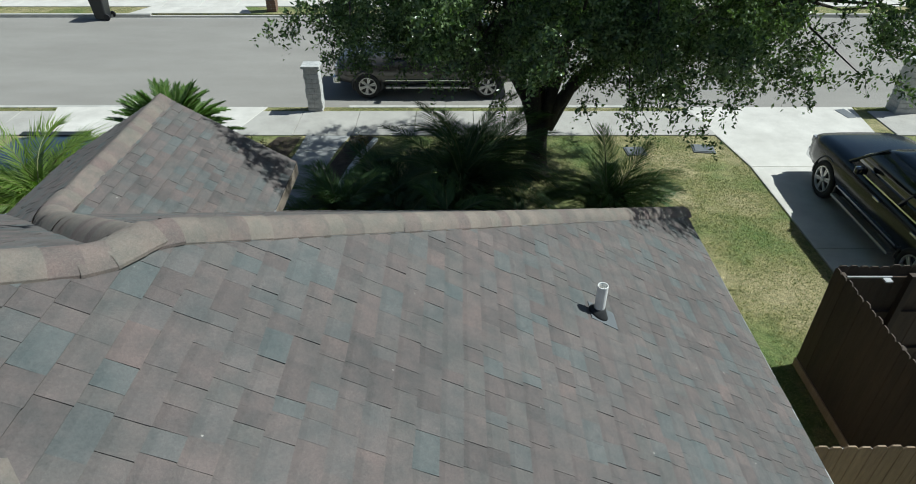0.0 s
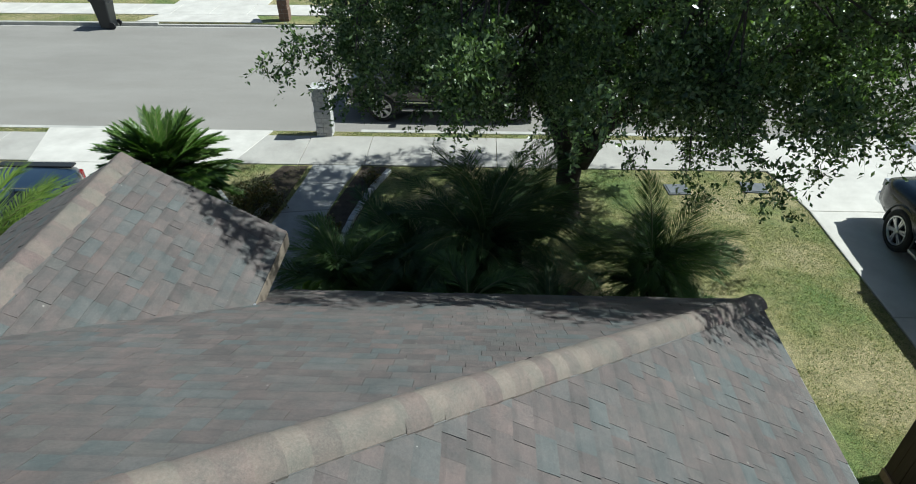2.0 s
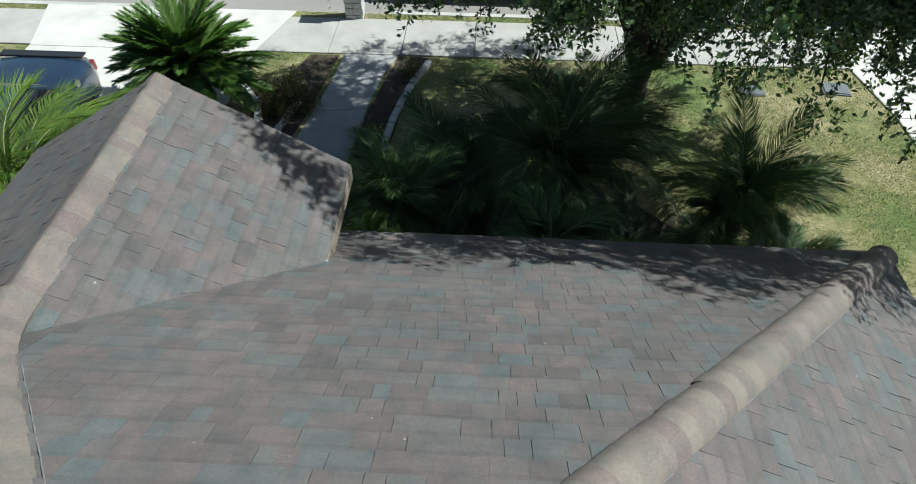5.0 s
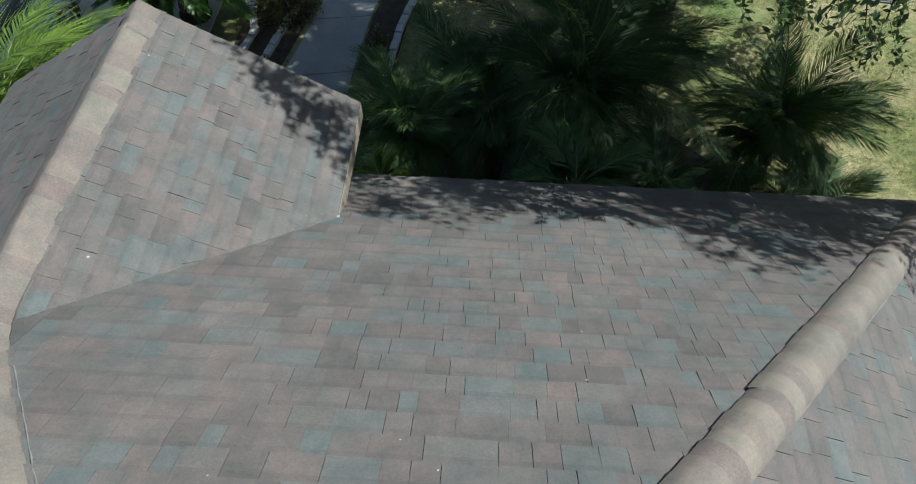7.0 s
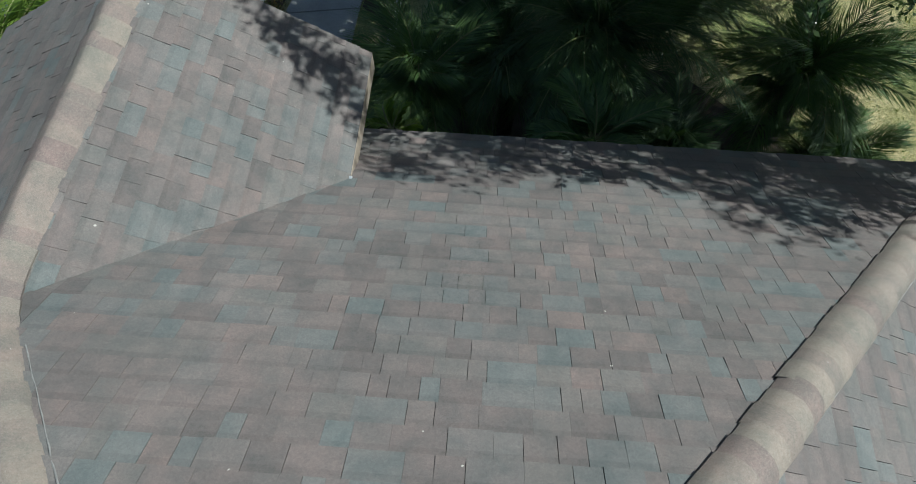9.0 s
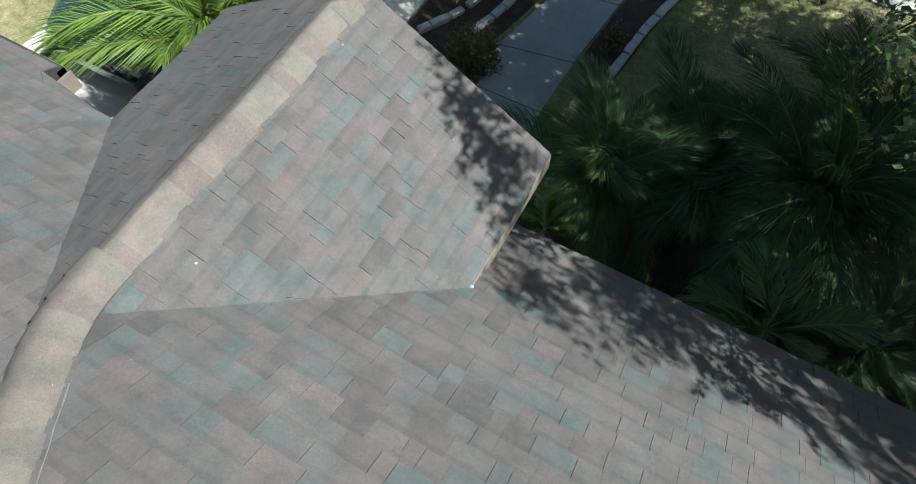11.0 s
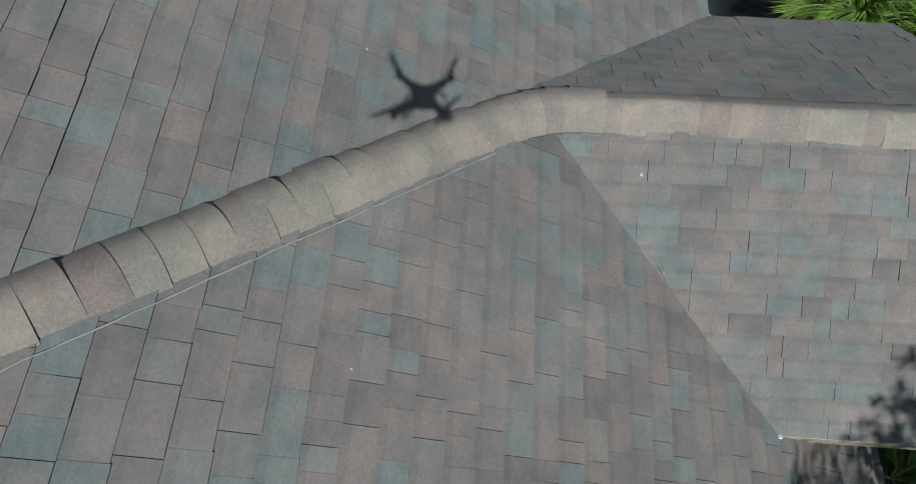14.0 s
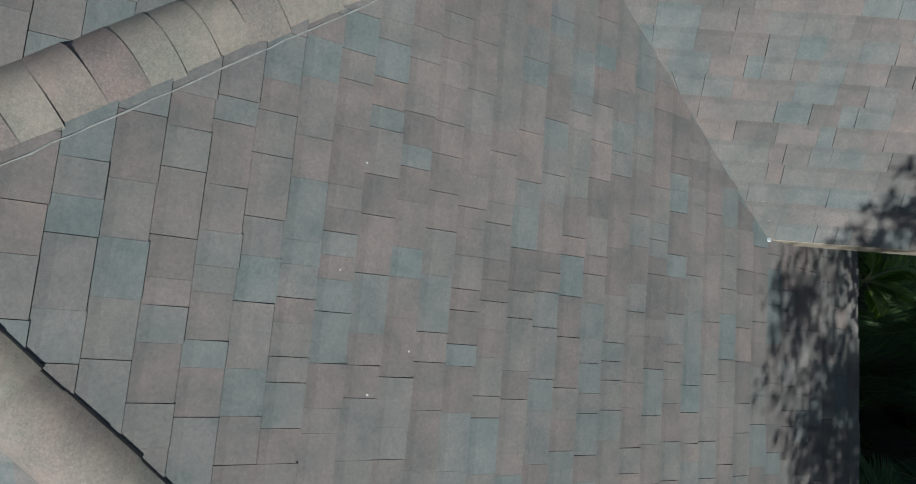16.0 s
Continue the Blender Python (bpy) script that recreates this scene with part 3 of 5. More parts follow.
def build_roof():
    lay_shingles(DECKS["front"], (0, EAVE_Y, z_front(EAVE_Y)), (1, 0, 0), (0, -RUN, SLOPE * RUN), (EAVE_Y - RIDGE_Y) / RUN, front_limits,
                 lambda u, v: -4.6 < u < -1.6 and 2.6 < v < 4.6, 11, 120)
    lay_shingles(DECKS["corner"], (0, EAVE_Y, z_corner(EAVE_Y)), (1, 0, 0), (0, -RUN_C, STEEP * RUN_C), (EAVE_Y - JOG_Y) / RUN_C, corner_limits,
                 lambda u, v: -3.2 < u < 0.0 and 1.9 < v < 4.4, 17, 300)
    lay_shingles(DECKS["east"], (EAVE_X, 0, z_east(EAVE_X)), (0, 1, 0), (-RUN, 0, SLOPE * RUN), (EAVE_X - RIDGE_X) / RUN, east_limits,
                 lambda u, v: 1.8 < u < 4.2 and 2.4 < v < 5.0, 12, 160, 0.45, 0.003)
    rr = 1 / math.sqrt(1 + SLOPE_R ** 2)
    lay_shingles(DECKS["wr"], (WING_R, 0, wing_r(WING_R)), (0, 1, 0), (-rr, 0, SLOPE_R * rr), (WING_X - WING_R) / -rr, wing_right_limits, lambda u, v: u < 7.0 and v > 0.5, 13, 200, 0.22, 0.0025, WING_EXPO)
    rl = 1 / math.sqrt(1 + SLOPE_L ** 2)
    lay_shingles(DECKS["wl"], (WING_L, 0, wing_l(WING_L)), (0, -1, 0), (rl, 0, SLOPE_L * rl), (WING_X - WING_L) / rl, wing_left_limits, lambda u, v: False, 14, 0, 0.35, 0.0025, WING_EXPO)
    k = 0.36
    low, jog, top = (hip_x(EAVE_Y + 0.02), EAVE_Y + 0.02, z_corner(EAVE_Y + 0.02)), (hip_x(JOG_Y + 0.06), JOG_Y + 0.06, z_corner(JOG_Y + 0.06)), hip_point(RIDGE_Y)
    cap_path([low, jog, hip_point(JOG_Y - 0.25), top], 0.124, k, 21, 0.016)
    lit_edge((low[0] + 0.092, low[1] - 0.08, low[2] - 0.046), (jog[0] + 0.092, jog[1] - 0.08, jog[2] - 0.046))
    lit_edge((STRIP_LOW[0] + 0.118, STRIP_LOW[1] + 0.085, z_corner(STRIP_LOW[1] + 0.085) + 0.010), (STRIP_HIGH[0] + 0.055, JOG_Y + 0.15, z_corner(JOG_Y + 0.15) + 0.010))
    cap_run(house, (EAVE_X, 2 * RIDGE_Y - EAVE_Y, z_east(EAVE_X)), (RIDGE_X, RIDGE_Y, RIDGE_Z), 0.135, k, 22)
    cap_run(house, (LEFT_END + 3.6, RIDGE_Y, RIDGE_Z), (RIDGE_X, RIDGE_Y, RIDGE_Z), 0.135, 0.5, 23)
    cap_run(house, (*STRIP_LOW, z_corner(STRIP_LOW[1])), (STRIP_HIGH[0] - 0.05, JOG_Y + 0.055, z_corner(JOG_Y + 0.055) - 0.04), 0.150, 0.26, 24, base=0.026, normal=(0, STEEP, 1), skirt=0.055)
    cap_run(house, (WING_X, WING_Y - 0.01, WING_Z), (WING_X, 5.0, WING_Z), 0.138, 0.55, 25, expo=0.14, crest=1.15)
    cap_bend((WING_X, 5.06, WING_Z - 0.052), (WING_X, 4.66, WING_Z - 0.02), (-3.36, 4.407, z_corner(4.407) - 0.006), 26)


def build_house_body():
    back = 2 * RIDGE_Y - EAVE_Y
    ze = z_east(EAVE_X)
    inset = 0.45
    # walls
    part("wall", boxes(((LEFT_END, back + inset, 0), (EAVE_X - inset, back + inset + 0.15, ze - 0.1))), M_STUCCO, house)
    part("wall", boxes(((EAVE_X - inset - 0.15, back + inset + 0.15, 0), (EAVE_X - inset, EAVE_Y - inset - 0.15, ze - 0.1))), M_STUCCO, house)
    part("wall", boxes(((-2.5, EAVE_Y - inset - 0.15, 0), (EAVE_X - inset, EAVE_Y - inset, ze - 0.1))), M_STUCCO, house)
    part("wall", boxes(((LEFT_END, back + inset + 0.15, 0), (LEFT_END + 0.15, 5.5, ze - 0.1))), M_STUCCO, house)
    part("wall", boxes(((LEFT_END, 5.5, 0), (-4.75, 5.65, z_front(6.06) - 0.1))), M_STUCCO, house)
    part("wall", boxes(((-4.9, 5.65, 0), (-4.75, 7.0, 3.0))), M_STUCCO, house)
    part("wall", boxes(((-2.65, 6.43, 0), (-2.5, 7.0, 2.95))), M_STUCCO, house)
    bm = bmesh.new()
    gable = [(-4.9, 0), (-2.5, 0), (-2.5, wing_r(-2.5) - 0.17), (WING_X, WING_Z - 0.17), (-4.9, wing_l(-4.9) - 0.17)]
    loft(bm, [[(x, y, z) for x, z in gable] for y in (7.0, 7.15)])
    part("gable_wall", bm, M_STUCCO, house)
    # fascia boards under the eaves
    zf = z_front(EAVE_Y)
    part("fascia", boxes(((-2.2, EAVE_Y - 0.02, zf - 0.19), (EAVE_X, EAVE_Y + 0.004, zf - 0.014)), bevel=0.003), M_FASCIA, house)
    part("fascia", boxes(((EAVE_X - 0.02, back, ze - 0.19), (EAVE_X + 0.004, EAVE_Y, ze - 0.014)), bevel=0.003), M_FASCIA, house)
    z = wing_r(WING_R)
    part("fascia", boxes(((WING_R - 0.02, valley_y_r, z - 0.17), (WING_R + 0.004, WING_Y, z - 0.013)), bevel=0.003), M_FASCIA, house)
    z = wing_l(WING_L)
    part("fascia", boxes(((WING_L - 0.004, valley_y_l, z - 0.17), (WING_L + 0.02, WING_Y, z - 0.013)), bevel=0.003), M_FASCIA, house)
    for xa, za in ((WING_R, wing_r(WING_R)), (WING_L, wing_l(WING_L))):
        bm = bmesh.new()
        loft(bm, [[(x, y, z) for x, z in ((xa, za - 0.17), (xa, za - 0.013), (WING_X, WING_Z - 0.013), (WING_X, WING_Z - 0.17))] for y in (WING_Y - 0.02, WING_Y + 0.004)])
        part("rake_board", bm, M_FASCIA, house)
    part("fascia", boxes(((LEFT_END - 1, 6.25, z_front(6.33) - 0.2), (-6.10, 6.334, z_front(6.33) - 0.014))), M_FASCIA, house)
    part("fascia", boxes(((-6.03, 6.05, z_front(6.33) - 0.2), (-6.016, 6.33, z_front(6.33) - 0.014))), M_FASCIA, house)
    part("fascia", boxes(((-6.10, 6.04, z_front(6.06) - 0.2), (WING_L, 6.064, z_front(6.06) - 0.014))), M_FASCIA, house)
    # small flashing ends where the wing eaves meet the main slope
    for x, y, zz in ((WING_R, valley_y_r, wing_r(WING_R)), (WING_L, valley_y_l, wing_l(WING_L))):
        part("flashing", boxes(((x - 0.018, y - 0.02, zz - 0.02), (x + 0.018, y + 0.025, zz + 0.009)), bevel=0.004), M_METAL_EDGE, house, "bent galvanised metal flashing end")
    # valley flashing lines stay hidden under the courses; drip edge along the eaves
    part("drip_edge", boxes(((EAVE_X - 0.03, back, ze - 0.012), (EAVE_X + 0.012, EAVE_Y, ze - 0.004))), M_METAL_EDGE, house)


def build_vent():
    x, y = 1.125, 3.79
    z = z_east(x)
    v = thing("vent_pipe", "white plastic plumbing vent pipe with black rubber boot", "vent pipe", (x, y, z))
    bm = bmesh.new()
    n = 20
    prof = [(0.043, -0.05), (0.043, 0.292), (0.042, 0.296), (0.037, 0.296), (0.036, 0.292), (0.036, -0.02)]
    loft(bm, [[(r * math.cos(k * 2 * math.pi / n), r * math.sin(k * 2 * math.pi / n), zz) for k in range(n)] for r, zz in prof], close=True)
    part("pipe", bm, M_PVC, v, smooth=False)
    bm = bmesh.new()
    loft(bm, [[(r * math.cos(k * 2 * math.pi / n), r * math.sin(k * 2 * math.pi / n), zz - SLOPE * r * math.cos(k * 2 * math.pi / n) * s) for k in range(n)] for r, zz, s in ((0.085, 0.0, 1), (0.075, 0.03, 1), (0.058, 0.055, 0.5), (0.047, 0.075, 0), (0.041, 0.078, 0))])
    part("boot", bm, M_RUBBER, v, "black rubber pipe boot", smooth=True)
    bm = bmesh.new()
    box(bm, (-0.09, -0.10, -0.004), (0.17, 0.10, 0.0105), 0.003, Matrix.Rotation(math.atan(SLOPE), 4, "Y"))
    part("flashing_plate", bm, plain("grey_lead", (0.12, 0.13, 0.14), 0.6, 0.3), v)


build_house_body()
build_vent()


# ---- plants ----
def leaf_fan(rng, base, direction, length, width, fold, droop):
    """Kite leaves as arrays: base, direction (unit), length and width per leaf. Returns vertices (n, 4, 3)."""
    n = len(base)
    rand = rng.normal(size=(n, 3))
    side = np.cross(direction, rand)
    side /= np.linalg.norm(side, axis=1)[:, None] + 1e-9
    up = np.cross(side, direction)
    L, W = length[:, None], width[:, None]
    mid = base + direction * L * 0.5
    tip = base + direction * L - np.array([0, 0, 1.0]) * L * droop
    a = mid + side * W * 0.5 + up * W * fold
    b = mid - side * W * 0.5 + up * W * fold
    return np.stack([base, a, tip, b], axis=1)


def leaf_mesh(name, quads, material, parent, label=""):
    n = len(quads)
    me = bpy.data.meshes.new(name)
    me.vertices.add(4 * n)
    me.vertices.foreach_set("co", quads.reshape(-1).astype(np.float32))
    me.loops.add(4 * n)
    me.loops.foreach_set("vertex_index", np.arange(4 * n, dtype=np.int32))
    me.polygons.add(n)
    me.polygons.foreach_set("loop_start", np.arange(0, 4 * n, 4, dtype=np.int32))
    me.update(calc_edges=True)
    me.materials.append(material)
    ob = new(name, me)
    ob.parent = parent
    if label:
        tagged(ob, label)
    return ob


def unit(v):
    return v / (np.linalg.norm(v, axis=-1, keepdims=True) + 1e-9)


def build_oak():
    rng = np.random.default_rng(5)
    tree = thing("tree", "broad live oak with dense small dark leaves on the lawn", "tree", (1.75, 12.5, 0))
    base = np.array([1.75, 12.5, 0.0])
    fork = np.array([1.72, 12.42, 1.32])
    bm = bmesh.new()
    tube(bm, [(0, 0, -0.1), (0.0, 0, 0.05), (-0.02, -0.02, 0.4), (-0.05, -0.05, 0.9), (-0.03, -0.08, 1.4)], [0.36, 0.29, 0.235, 0.225, 0.25], 14)
    part("trunk", bm, M_BARK, tree, smooth=True)
    ends = [(-2.2, 11.2, 5.2), (0.3, 9.0, 5.8), (2.4, 8.2, 6.0), (4.9, 9.4, 4.6), (5.9, 11.4, 4.9), (1.2, 14.4, 6.0), (3.6, 13.6, 6.4), (1.6, 11.3, 7.4)]
    starts = [(1.62, 12.4, 1.25), (1.66, 12.36, 1.3), (1.85, 12.35, 1.3), (1.9, 12.4, 1.25), (1.9, 12.42, 1.2), (1.7, 12.5, 1.3), (1.82, 12.5, 1.3), (1.75, 12.42, 1.35)]
    nodes = []
    for s, e in zip(starts, ends):
        s, e = np.array(s), np.array(e)
        path = []
        for k in np.linspace(0, 1, 9):
            c = s + (e - s) * np.array([0.16, 0.16, 0.62])
            p = s * (1 - k) ** 2 + c * 2 * k * (1 - k) + e * k ** 2
            p = p + rng.normal(size=3) * 0.09 * math.sin(math.pi * k)
            path.append(p)
        r0 = 0.15 if np.linalg.norm(e - s) > 4.5 else 0.13
        rad = [r0 * (1 - 0.82 * k) for k in np.linspace(0, 1, 9)]
        bm = bmesh.new()
        tube(bm, [p - base for p in path], rad, 9)
        part("limb", bm, M_BARK, tree, smooth=True)
        nodes += list(path[3:])
    nodes = np.array(nodes)
    # clumps of foliage inside an uneven crown, thicker towards its rim
    centres = []
    c0, rad = np.array([2.75, 11.1, 5.15]), np.array([5.2, 4.7, 3.3])
    while len(centres) < 2150:
        d = unit(rng.normal(size=3))
        k = rng.uniform(0.12, 1.0) ** 0.5
        wob = 1 + 0.22 * noise.noise(Vector(d * 2.3)) + 0.1 * noise.noise(Vector(d * 5.1))
        p = c0 + d * rad * k * wob
        low = 2.72 + 0.36 * max(0.0, 11.6 - p[1]) + 0.04 * max(0.0, 0.5 - p[0]) - 0.3 * min(1.0, max(0.0, p[0] - 2.2)) + 0.3 * max(0.0, p[0] - 4.4)
        low += 0.45 * noise.noise(Vector((p[0] * 0.8, p[1] * 0.8, 3.0)))
        if p[0] > 4.2 and noise.noise(Vector(p * 0.9 + np.array([7.0, 0, 0]))) < 0.03 + 0.06 * min(1.5, max(0.0, p[0] - 4.8)):
            continue
        if p[2] < low or noise.noise(Vector(p * 1.25)) < -0.01:
            continue
        if (p[0] < 0.55 and p[1] < 8.8) or (p[2] > 4.8 and p[1] < 6.9 + 0.5 * max(0.0, 3.0 - p[0])):
            continue
        centres.append(p)
    # the high near shoulder that shades the eave
    while len(centres) < 2150 + 170:
        p = np.array([rng.uniform(1.4, 6.2), rng.uniform(6.2, 8.4), rng.uniform(5.4, 7.4)])
        if p[1] < 6.35 + 0.34 * abs(p[0] - 4.1) + 0.5 * noise.noise(Vector((p[0] * 0.9, 1.0, 0.0))) or noise.noise(Vector(p * 0.95)) < -0.02:
            continue
        centres.append(p)
    # the back left shoulder that shades the path
    while len(centres) < 2320 + 80:
        p = np.array([rng.uniform(-2.3, 2.2), rng.uniform(11.3, 15.2), rng.uniform(3.4, 6.4)])
        if noise.noise(Vector(p * 0.95)) > 0.04:
            centres.append(p)
    # lower lobes left and right of the trunk, and a small high one over the wing's corner
    for count, lo, hi in ((190, (0.2, 10.6, 3.7), (3.0, 13.6, 6.2)), (230, (-2.2, 9.9, 3.25), (1.3, 13.2, 4.5)), (170, (2.2, 8.6, 3.4), (5.2, 11.8, 4.7)), (84, (-0.35, 7.45, 4.35), (2.3, 8.25, 5.05))):
        want = len(centres) + count
        while len(centres) < want:
            p = rng.uniform(lo, hi)
            if p[2] > lo[2] + 0.3 * max(0.0, 10.6 - p[1]) * (lo[2] < 4) and noise.noise(Vector(p * 1.2)) > -0.08:
                centres.append(p)
    # sprays standing out of the near rim into the sun
    want = len(centres) + 170
    while len(centres) < want:
        d = unit(np.array([rng.uniform(-0.9, 1.0), rng.uniform(-1.0, -0.35), rng.uniform(-0.45, 0.6)]))
        p = c0 + d * rad * rng.uniform(1.0, 1.12)
        if p[1] > 7.4 + 0.5 * max(0.0, 0.6 - p[0]) and p[2] > 3.3 + 0.36 * max(0.0, 11.0 - p[1]) * 0.6 and noise.noise(Vector(p * 1.1)) > 0.0:
            centres.append(p)
    # loose hanging sprays below the near right rim
    for hx, hy, hz in ((3.3, 7.8, 3.2), (3.5, 7.9, 3.7), (3.9, 7.8, 4.0), (2.9, 8.0, 3.6), (4.3, 8.0, 4.1), (2.4, 8.3, 3.4), (2.7, 8.6, 3.0), (4.8, 8.3, 4.3), (1.9, 9.0, 3.2), (-2.6, 10.0, 4.2), (-2.9, 9.9, 4.0), (-2.2, 10.3, 3.9), (0.2, 10.2, 3.2), (-0.9, 10.0, 3.4), (-0.3, 9.4, 3.4), (0.7, 9.4, 3.1), (4.2, 8.9, 3.5)):
        centres.append(np.array([hx, hy, hz]))
    centres = np.array(centres)
    bm = bmesh.new()
    for c in centres[::9]:
        i = np.argmin(np.linalg.norm(nodes - c, axis=1))
        s = nodes[i]
        m = (s + c) / 2 + rng.normal(size=3) * 0.12 + np.array([0, 0, 0.15])
        tube(bm, [s - base, m - base, c - base], [0.028, 0.018, 0.007], 5, cap=False)
    tagged(part("branchwork", bm, M_BARK, tree), kind="stuff")
    T, K = 9, 14
    tw = unit(rng.normal(size=(len(centres), T, 3)) + unit(centres - c0)[:, None, :] * 0.7 + np.array([0, 0, -0.25]))
    tl = rng.uniform(0.14, 0.36, size=(len(centres), T, 1))
    start = centres[:, None, :] + rng.normal(size=(len(centres), T, 3)) * 0.07
    ks = np.linspace(0.15, 1.0, K)[None, None, :, None]
    bend = np.array([0, 0, -1.0]) * (ks ** 2) * 0.08
    pos = start[:, :, None, :] + tw[:, :, None, :] * tl[:, :, None, :] * ks + bend
    pos = pos + rng.normal(size=pos.shape) * 0.018
    ldir = unit(tw[:, :, None, :] * 0.5 + rng.normal(size=pos.shape) * 0.6 + np.array([0, 0, 0.3]))
    pos, ldir = pos.reshape(-1, 3), ldir.reshape(-1, 3)
    n = len(pos)
    quads = leaf_fan(rng, pos - base, ldir, rng.uniform(0.048, 0.082, n), rng.uniform(0.026, 0.040, n), 0.10, 0.02)
    crown = leaf_mesh("crown", quads, M_OAK, tree, "dense crown of small dark green leaves")
    # twigs
    ends_t = (start + tw * tl + np.array([0, 0, -0.08]))
    a, b = start.reshape(-1, 3)[::2] - base, ends_t.reshape(-1, 3)[::2] - base
    side = unit(np.cross(b - a, rng.normal(size=a.shape))) * 0.004
    tagged(leaf_mesh("twig_mass", np.stack([a - side, a + side, b + side * 0.4, b - side * 0.4], axis=1), M_BARK, tree), kind="stuff")


frond_meshes = {}


def frond_mesh(key, length, leaflets, leaf_len, leaf_w, droop, material, seed, angle=52.0, vee=0.35, naked=0.16, hang=0.0, blunt=False):
    """A feather frond growing along +x from the origin and bending down: stalk and two rows of leaflets in one mesh."""
    if key in frond_meshes:
        return frond_meshes[key]
    rng = np.random.default_rng(seed)
    steps = 12
    pts, z, x, a = [], 0.0, 0.0, 0.0
    for i in range(steps + 1):
        pts.append((x, 0.0, z))
        a = -droop * (i / steps) ** 1.4
        x += math.cos(a) * length / steps
        z += math.sin(a) * length / steps
    pts = np.array(pts)
    bm = bmesh.new()
    tube(bm, [tuple(p) for p in pts], [0.014 * (1 - 0.85 * i / steps) + 0.002 for i in range(steps + 1)], 4)
    for f in bm.faces:
        f.material_index = 1
    for i in range(leaflets):
        k = naked + (1 - naked) * i / (leaflets - 1)
        f = k * steps
        i0 = min(int(f), steps - 1)
        p = pts[i0] + (pts[i0 + 1] - pts[i0]) * (f - i0)
        t = unit(pts[i0 + 1] - pts[i0])
        up = np.array([-t[2], 0, t[0]])
        prof = (math.sin(math.pi * min(1, 0.18 + 0.80 * (k - naked) / (1 - naked))) ** 0.65) if k < 1 else 0.3
        if blunt:
            prof = min(1.0, 0.35 + 2.2 * k) * (1.0 if k < 0.8 else 1.0 - 1.7 * (k - 0.8))
        for sgn in (-1, 1):
            ang = radians(angle * (1 - 0.45 * k) + rng.uniform(-7, 7))
            d = t * math.cos(ang) + np.array([0, sgn, 0]) * math.sin(ang) + up * vee * rng.uniform(0.4, 1.2)
            d = unit(d)
            L = leaf_len * prof * rng.uniform(0.82, 1.08)
            sd = unit(np.cross(d, up)) * leaf_w * 0.5
            m = p + d * L * 0.45
            e = p + d * L + np.array([0, 0, -1]) * L * (rng.uniform(0.08, 0.28) + hang * rng.uniform(0.5, 1.2))
            vs = [bm.verts.new(q) for q in (p - sd * 0.5, p + sd * 0.5, m + sd, e, m - sd)]
            bm.faces.new(vs)
    me = bpy.data.meshes.new("frond")
    bm.to_mesh(me)
    bm.free()
    me.materials.append(material)
    me.materials.append(M_RACHIS)
    frond_meshes[key] = me
    return me


def build_palm(name, label, at, trunk_h, trunk_r, fronds, length, material, seed, kind="feather", lift=(5, 75), group=""):
    rnd = random.Random(seed)
    palm = thing(name, label, "palm", at, group=group)
    bm = bmesh.new()
    n = 8
    path = [(0.06 * math.sin(i * 0.5) * trunk_h, 0.03 * i * trunk_h / n, trunk_h * i / n - (0.06 if i == 0 else 0)) for i in range(n + 1)]
    rad = [trunk_r * (1.25 - 0.3 * i / n) * (1.0 + 0.12 * (i % 2)) for i in range(n + 1)]
    tube(bm, path, rad, 10)
    part("trunk", bm, M_BARK, palm)
    top = Vector(path[-1])
    par = {"feather": (80, 0.40, 0.010, 1.5, 52, 0.35, 0.10, 0.5), "sago": (90, 0.22, 0.024, 0.72, 58, 0.22, 0.03, 0.0), "areca": (60, 0.46, 0.014, 1.5, 48, 0.30, 0.14, 0.42)}[kind]
    for i in range(fronds):
        v = i % 3
        L = length * (1, 0.86, 0.93)[v]
        me = frond_mesh((name, kind, material.name, round(L, 3), v, seed), L, par[0], par[1] * min(1.0, length / 1.3), par[2], par[3] * (0.8 + 0.3 * v), material, seed * 7 + v, par[4], par[5], par[6], par[7], kind == "sago")
        ob = new("frond", me)
        ob.parent = palm
        k = (i + 0.5) / fronds
        wild = 1.0 if kind == "sago" else 2.4
        el = lift[0] + (lift[1] - lift[0]) * k ** 0.9 + rnd.uniform(-6, 6) * wild
        az = i * 137.5 + rnd.uniform(-14, 14) * wild
        s = rnd.uniform(0.88, 1.1) if kind == "sago" else rnd.uniform(0.62, 1.18)
        ob.matrix_local = Matrix.Translation(top) @ Matrix.Rotation(radians(az), 4, "Z") @ Matrix.Rotation(radians(-el), 4, "Y") @ Matrix.Rotation(radians(rnd.uniform(-16, 16) * wild), 4, "X") @ Matrix.Diagonal((s, s, s, 1))
    return palm


